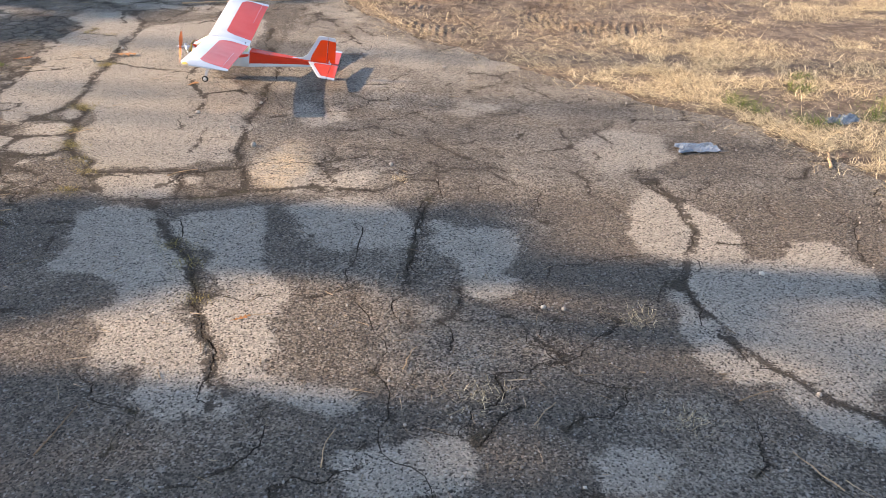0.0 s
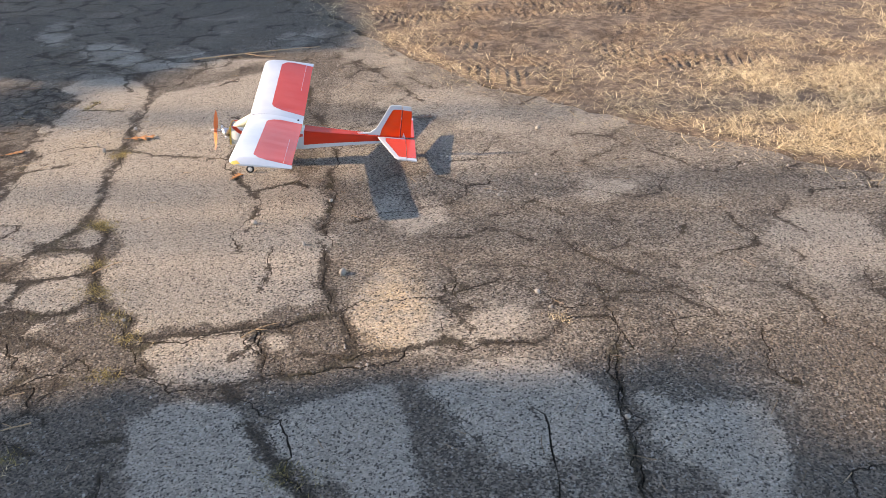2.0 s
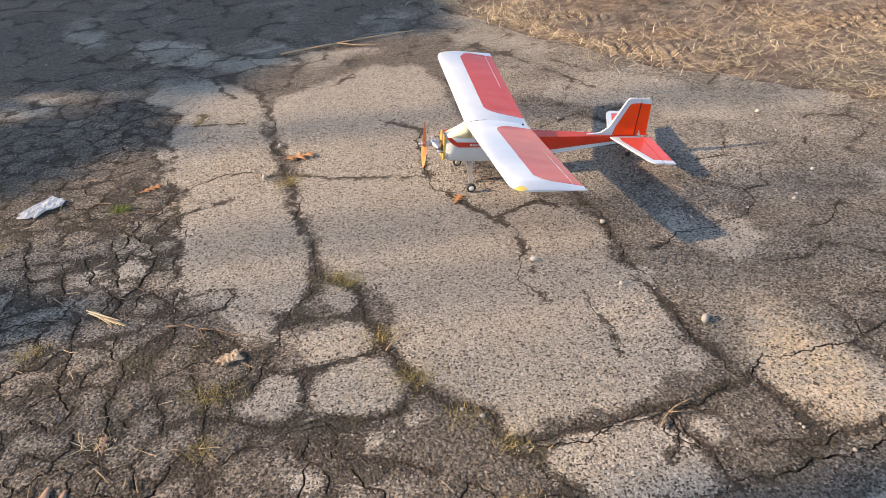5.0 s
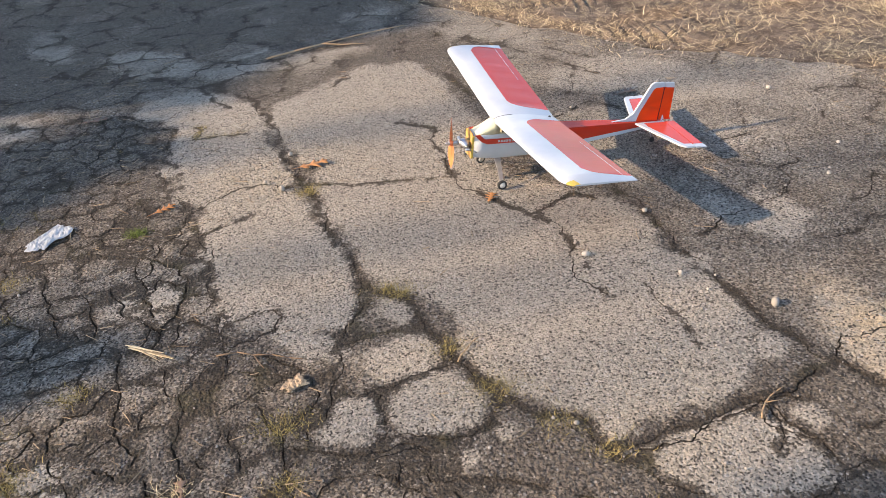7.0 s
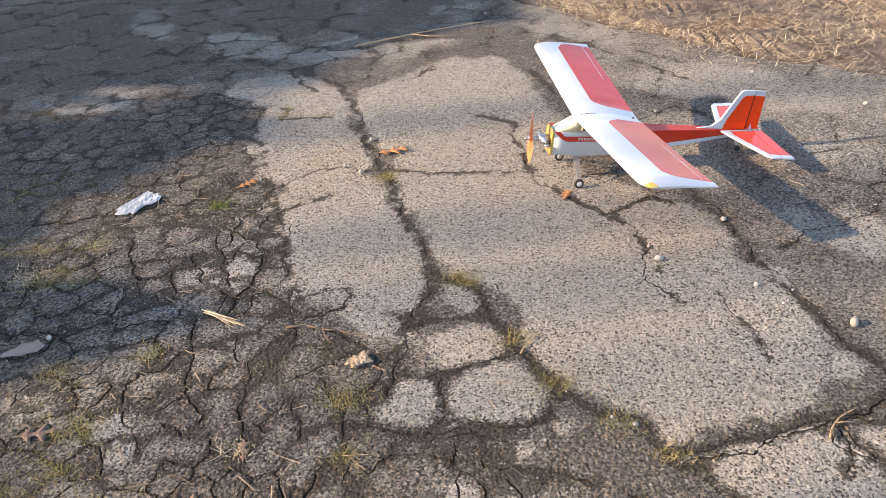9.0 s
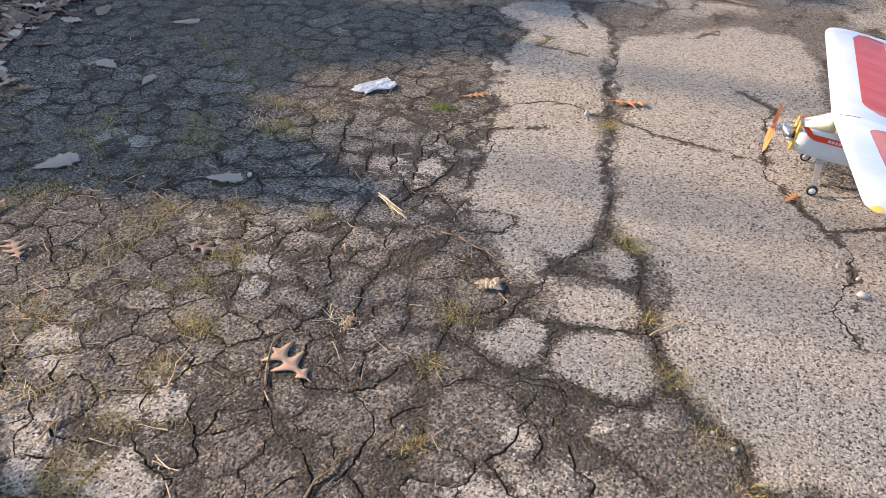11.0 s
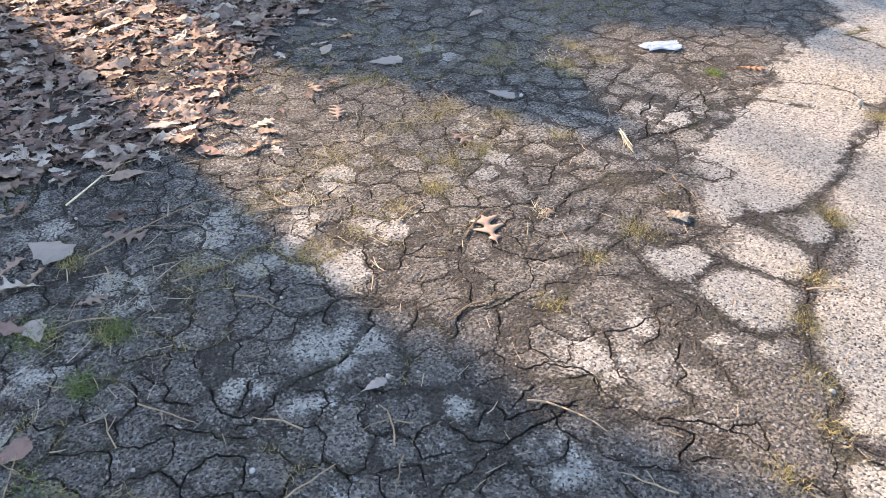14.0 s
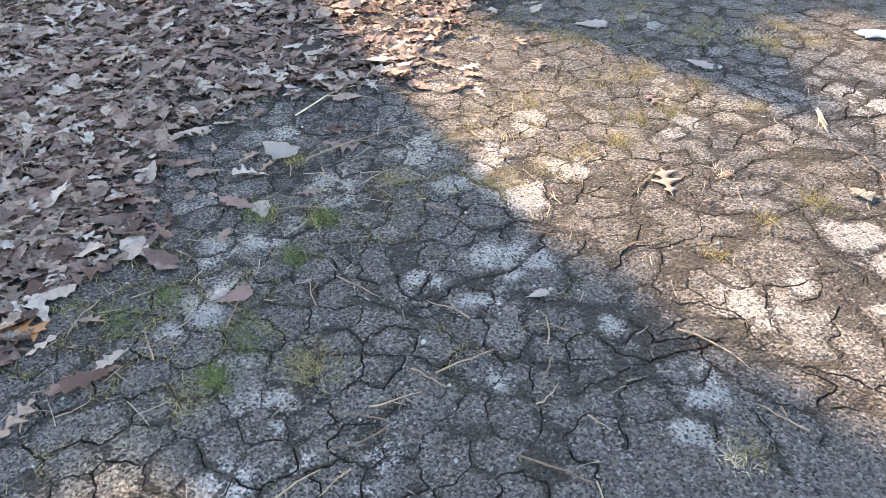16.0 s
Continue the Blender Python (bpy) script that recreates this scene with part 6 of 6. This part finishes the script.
def gear(plane):
    for s, low in ((1, 0.006), (-1, -0.006)):
        strut = part("gear_leg", lofted([[(x - w, s * y, z), (x + w, s * y, z), (x + w, s * (y + 0.003), z + 0.002), (x - w, s * (y + 0.003), z + 0.002)] for x, w, y, z in ((-0.005, 0.013, 0.02, 0.096), (-0.005, 0.013, 0.034, 0.093), (-0.002, 0.009, 0.085, 0.054 + low), (0.0, 0.007, 0.114, 0.022 + low), (0.0, 0.007, 0.115, 0.012 + low))]), WIRE, plane, "bent flat alloy landing gear leg", False)
        c = Vector((0.0, s * 0.125, 0.019 + low))
        tyre = bmesh.new()
        rings = 24
        prof = [(0.0115, -0.006), (0.0165, -0.0065), (0.0188, -0.003), (0.0190, 0.0), (0.0188, 0.003), (0.0165, 0.0065), (0.0115, 0.006)]
        cols = [[tyre.verts.new(c + Vector((r * math.cos(a), w, r * math.sin(a)))) for r, w in prof] for a in (2 * math.pi * k / rings for k in range(rings))]
        for k in range(rings):
            p, q = cols[k], cols[(k + 1) % rings]
            for i in range(len(prof)):
                j = (i + 1) % len(prof)
                tyre.faces.new((p[i], q[i], q[j], p[j]))
        bmesh.ops.recalc_face_normals(tyre, faces=tyre.faces)
        wheel = part("wheel", tyre, RUBBER, plane, "black rubber tyre")
        part("hub", joined(tube(c - Vector((0, 0.0055, 0)), c + Vector((0, 0.0055, 0)), 0.0118, sides=20), tube(c - Vector((0, 0.008, 0)), c + Vector((0, 0.008, 0)), 0.003, sides=10)), HUB, wheel, "pale plastic wheel hub")
        part("axle", tube((0, s * 0.113, c.z), (0, s * 0.136, c.z), 0.0015, sides=8), STEEL, wheel)


def engine(plane):
    z = 0.157
    wall = part("firewall", prism([(-0.036, 0.101), (0.036, 0.101), (0.037, 0.19), (0.028, 0.204), (-0.028, 0.204), (-0.037, 0.19)], 0.005, lambda u, v, w: Vector((0.1035 + w, u, v)), 0.001), PLYWOOD, plane, "oil-stained plywood firewall", False)
    for s in (1, -1):
        part("edge_tape", prism([(0.098, 0.104), (0.107, 0.106), (0.106, 0.15), (0.108, 0.195), (0.099, 0.199)], 0.002, lambda u, v, w, s=s: Vector((u, s * (0.0375 + w), v))), YELLOW, wall, "torn yellow tape edge", False)
    block = part("engine", joined(tube((0.105, 0, z), (0.147, 0, z), 0.016, 0.014), tube((0.147, 0, z), (0.172, 0, z), 0.0085, 0.007), tube((0.118, -0.028, z - 0.004), (0.118, 0.028, z - 0.004), 0.005)), STEEL, plane, "dull grey alloy model engine")
    fins = [tube((0.128, 0.013 + 0.0045 * k, z), (0.128, 0.0152 + 0.0045 * k, z), 0.0145, sides=18) for k in range(5)]
    part("cylinder", joined(tube((0.128, 0.008, z), (0.128, 0.034, z), 0.0105), *fins, tube((0.128, 0.035, z), (0.128, 0.041, z), 0.004, 0.003)), STEEL, block, "finned engine cylinder")
    part("carburettor", joined(tube((0.148, 0, z), (0.148, 0, z + 0.026), 0.006), tube((0.148, -0.016, z + 0.016), (0.148, 0.016, z + 0.016), 0.003)), STEEL, block, "small alloy carburettor")
    part("muffler", joined(tube((0.13, 0.03, z - 0.016), (0.105, 0.03, z - 0.018), 0.008, 0.0065), tube((0.105, 0.03, z - 0.018), (0.085, 0.041, z - 0.03), 0.003)), STEEL, block, "stubby alloy muffler")
    part("mount_arm", joined(tube((0.103, 0.017, z - 0.012), (0.14, 0.017, z - 0.012), 0.004, sides=8), tube((0.103, -0.017, z - 0.012), (0.14, -0.017, z - 0.012), 0.004, sides=8)), DARK, block, "black mounting arms")
    prop = bmesh.new()
    for s in (1, -1):
        rows = []
        for t in (0.0, 0.12, 0.3, 0.55, 0.8, 0.95, 1.0):
            r = 0.008 + 0.09 * t
            w = 0.0065 + 0.0075 * math.sin(math.pi * min(1, t * 0.9 + 0.1)) - 0.006 * max(0, t - 0.9) * 10
            a = radians(55 - 42 * t)
            d = Vector((math.sin(a) * w, s * math.cos(a) * w, 0))
            n = Vector((math.cos(a) * 0.0016, -s * math.sin(a) * 0.0016, 0)) * (1.6 - t)
            c = Vector((0.178, 0, s * r))
            rows.append([c - d, c + n, c + d, c - n])
        vv = [[prop.verts.new(p) for p in row] for row in rows]
        for p, q in zip(vv, vv[1:]):
            for j in range(4):
                prop.faces.new((p[j], p[(j + 1) % 4], q[(j + 1) % 4], q[j]))
        prop.faces.new(vv[-1])
        prop.faces.new(vv[0])
    bmesh.ops.recalc_face_normals(prop, faces=prop.faces)
    blades = joined(prop, tube((0.172, 0, 0), (0.184, 0, 0), 0.0095))
    bmesh.ops.transform(blades, matrix=Matrix.Translation((0, 0, z)) @ Matrix.Rotation(radians(12), 4, "X"), verts=blades.verts)
    hub = part("propeller", blades, PROP, plane, "orange two-bladed nylon propeller", False)
    part("spinner_nut", joined(tube((0.184, 0, z), (0.190, 0, z), 0.0085), tube((0.190, 0, z), (0.203, 0, z), 0.0065, 0.001)), STEEL, hub, "silver pointed spinner nut")


def airplane():
    plane = tagged(new("model_airplane"), "red and white radio-controlled model airplane standing on the asphalt", "model airplane")
    for s in (1, -1):
        wing_panel(s, plane)
    fuselage(plane)
    tail(plane)
    gear(plane)
    engine(plane)
    seam = [Vector((LE - CHORD * c, 0.0, ROOT_Z + wing_section(c)[0] + 0.0004)) for c in (0.02, 0.08, 0.18, 0.32)]
    part("joint_seam", joined(*[tube(a, b, 0.0012, sides=6) for a, b in zip(seam, seam[1:])]), DARK, plane, "dark seam between the wing halves")
    part("wing_bolt", tube((LE - 0.232, 0.012, ROOT_Z + 0.004), (LE - 0.232, 0.012, ROOT_Z + 0.011), 0.005, sides=12), DARK, plane, "black wing bolt")
    a, b, r = radians(181.3), radians(8.0), radians(-2.8)
    fwd = Vector((math.cos(a) * math.cos(b), math.sin(a) * math.cos(b), math.sin(b)))
    left = Vector((-math.sin(a), math.cos(a), 0))
    up = fwd.cross(left)
    left, up = left * math.cos(r) + up * math.sin(r), up * math.cos(r) - left * math.sin(r)
    m = Matrix((fwd, left, up)).transposed().to_4x4()
    m.translation = (-1.458, 4.819, 0.002)
    plane.matrix_world = m
    return plane


airplane()
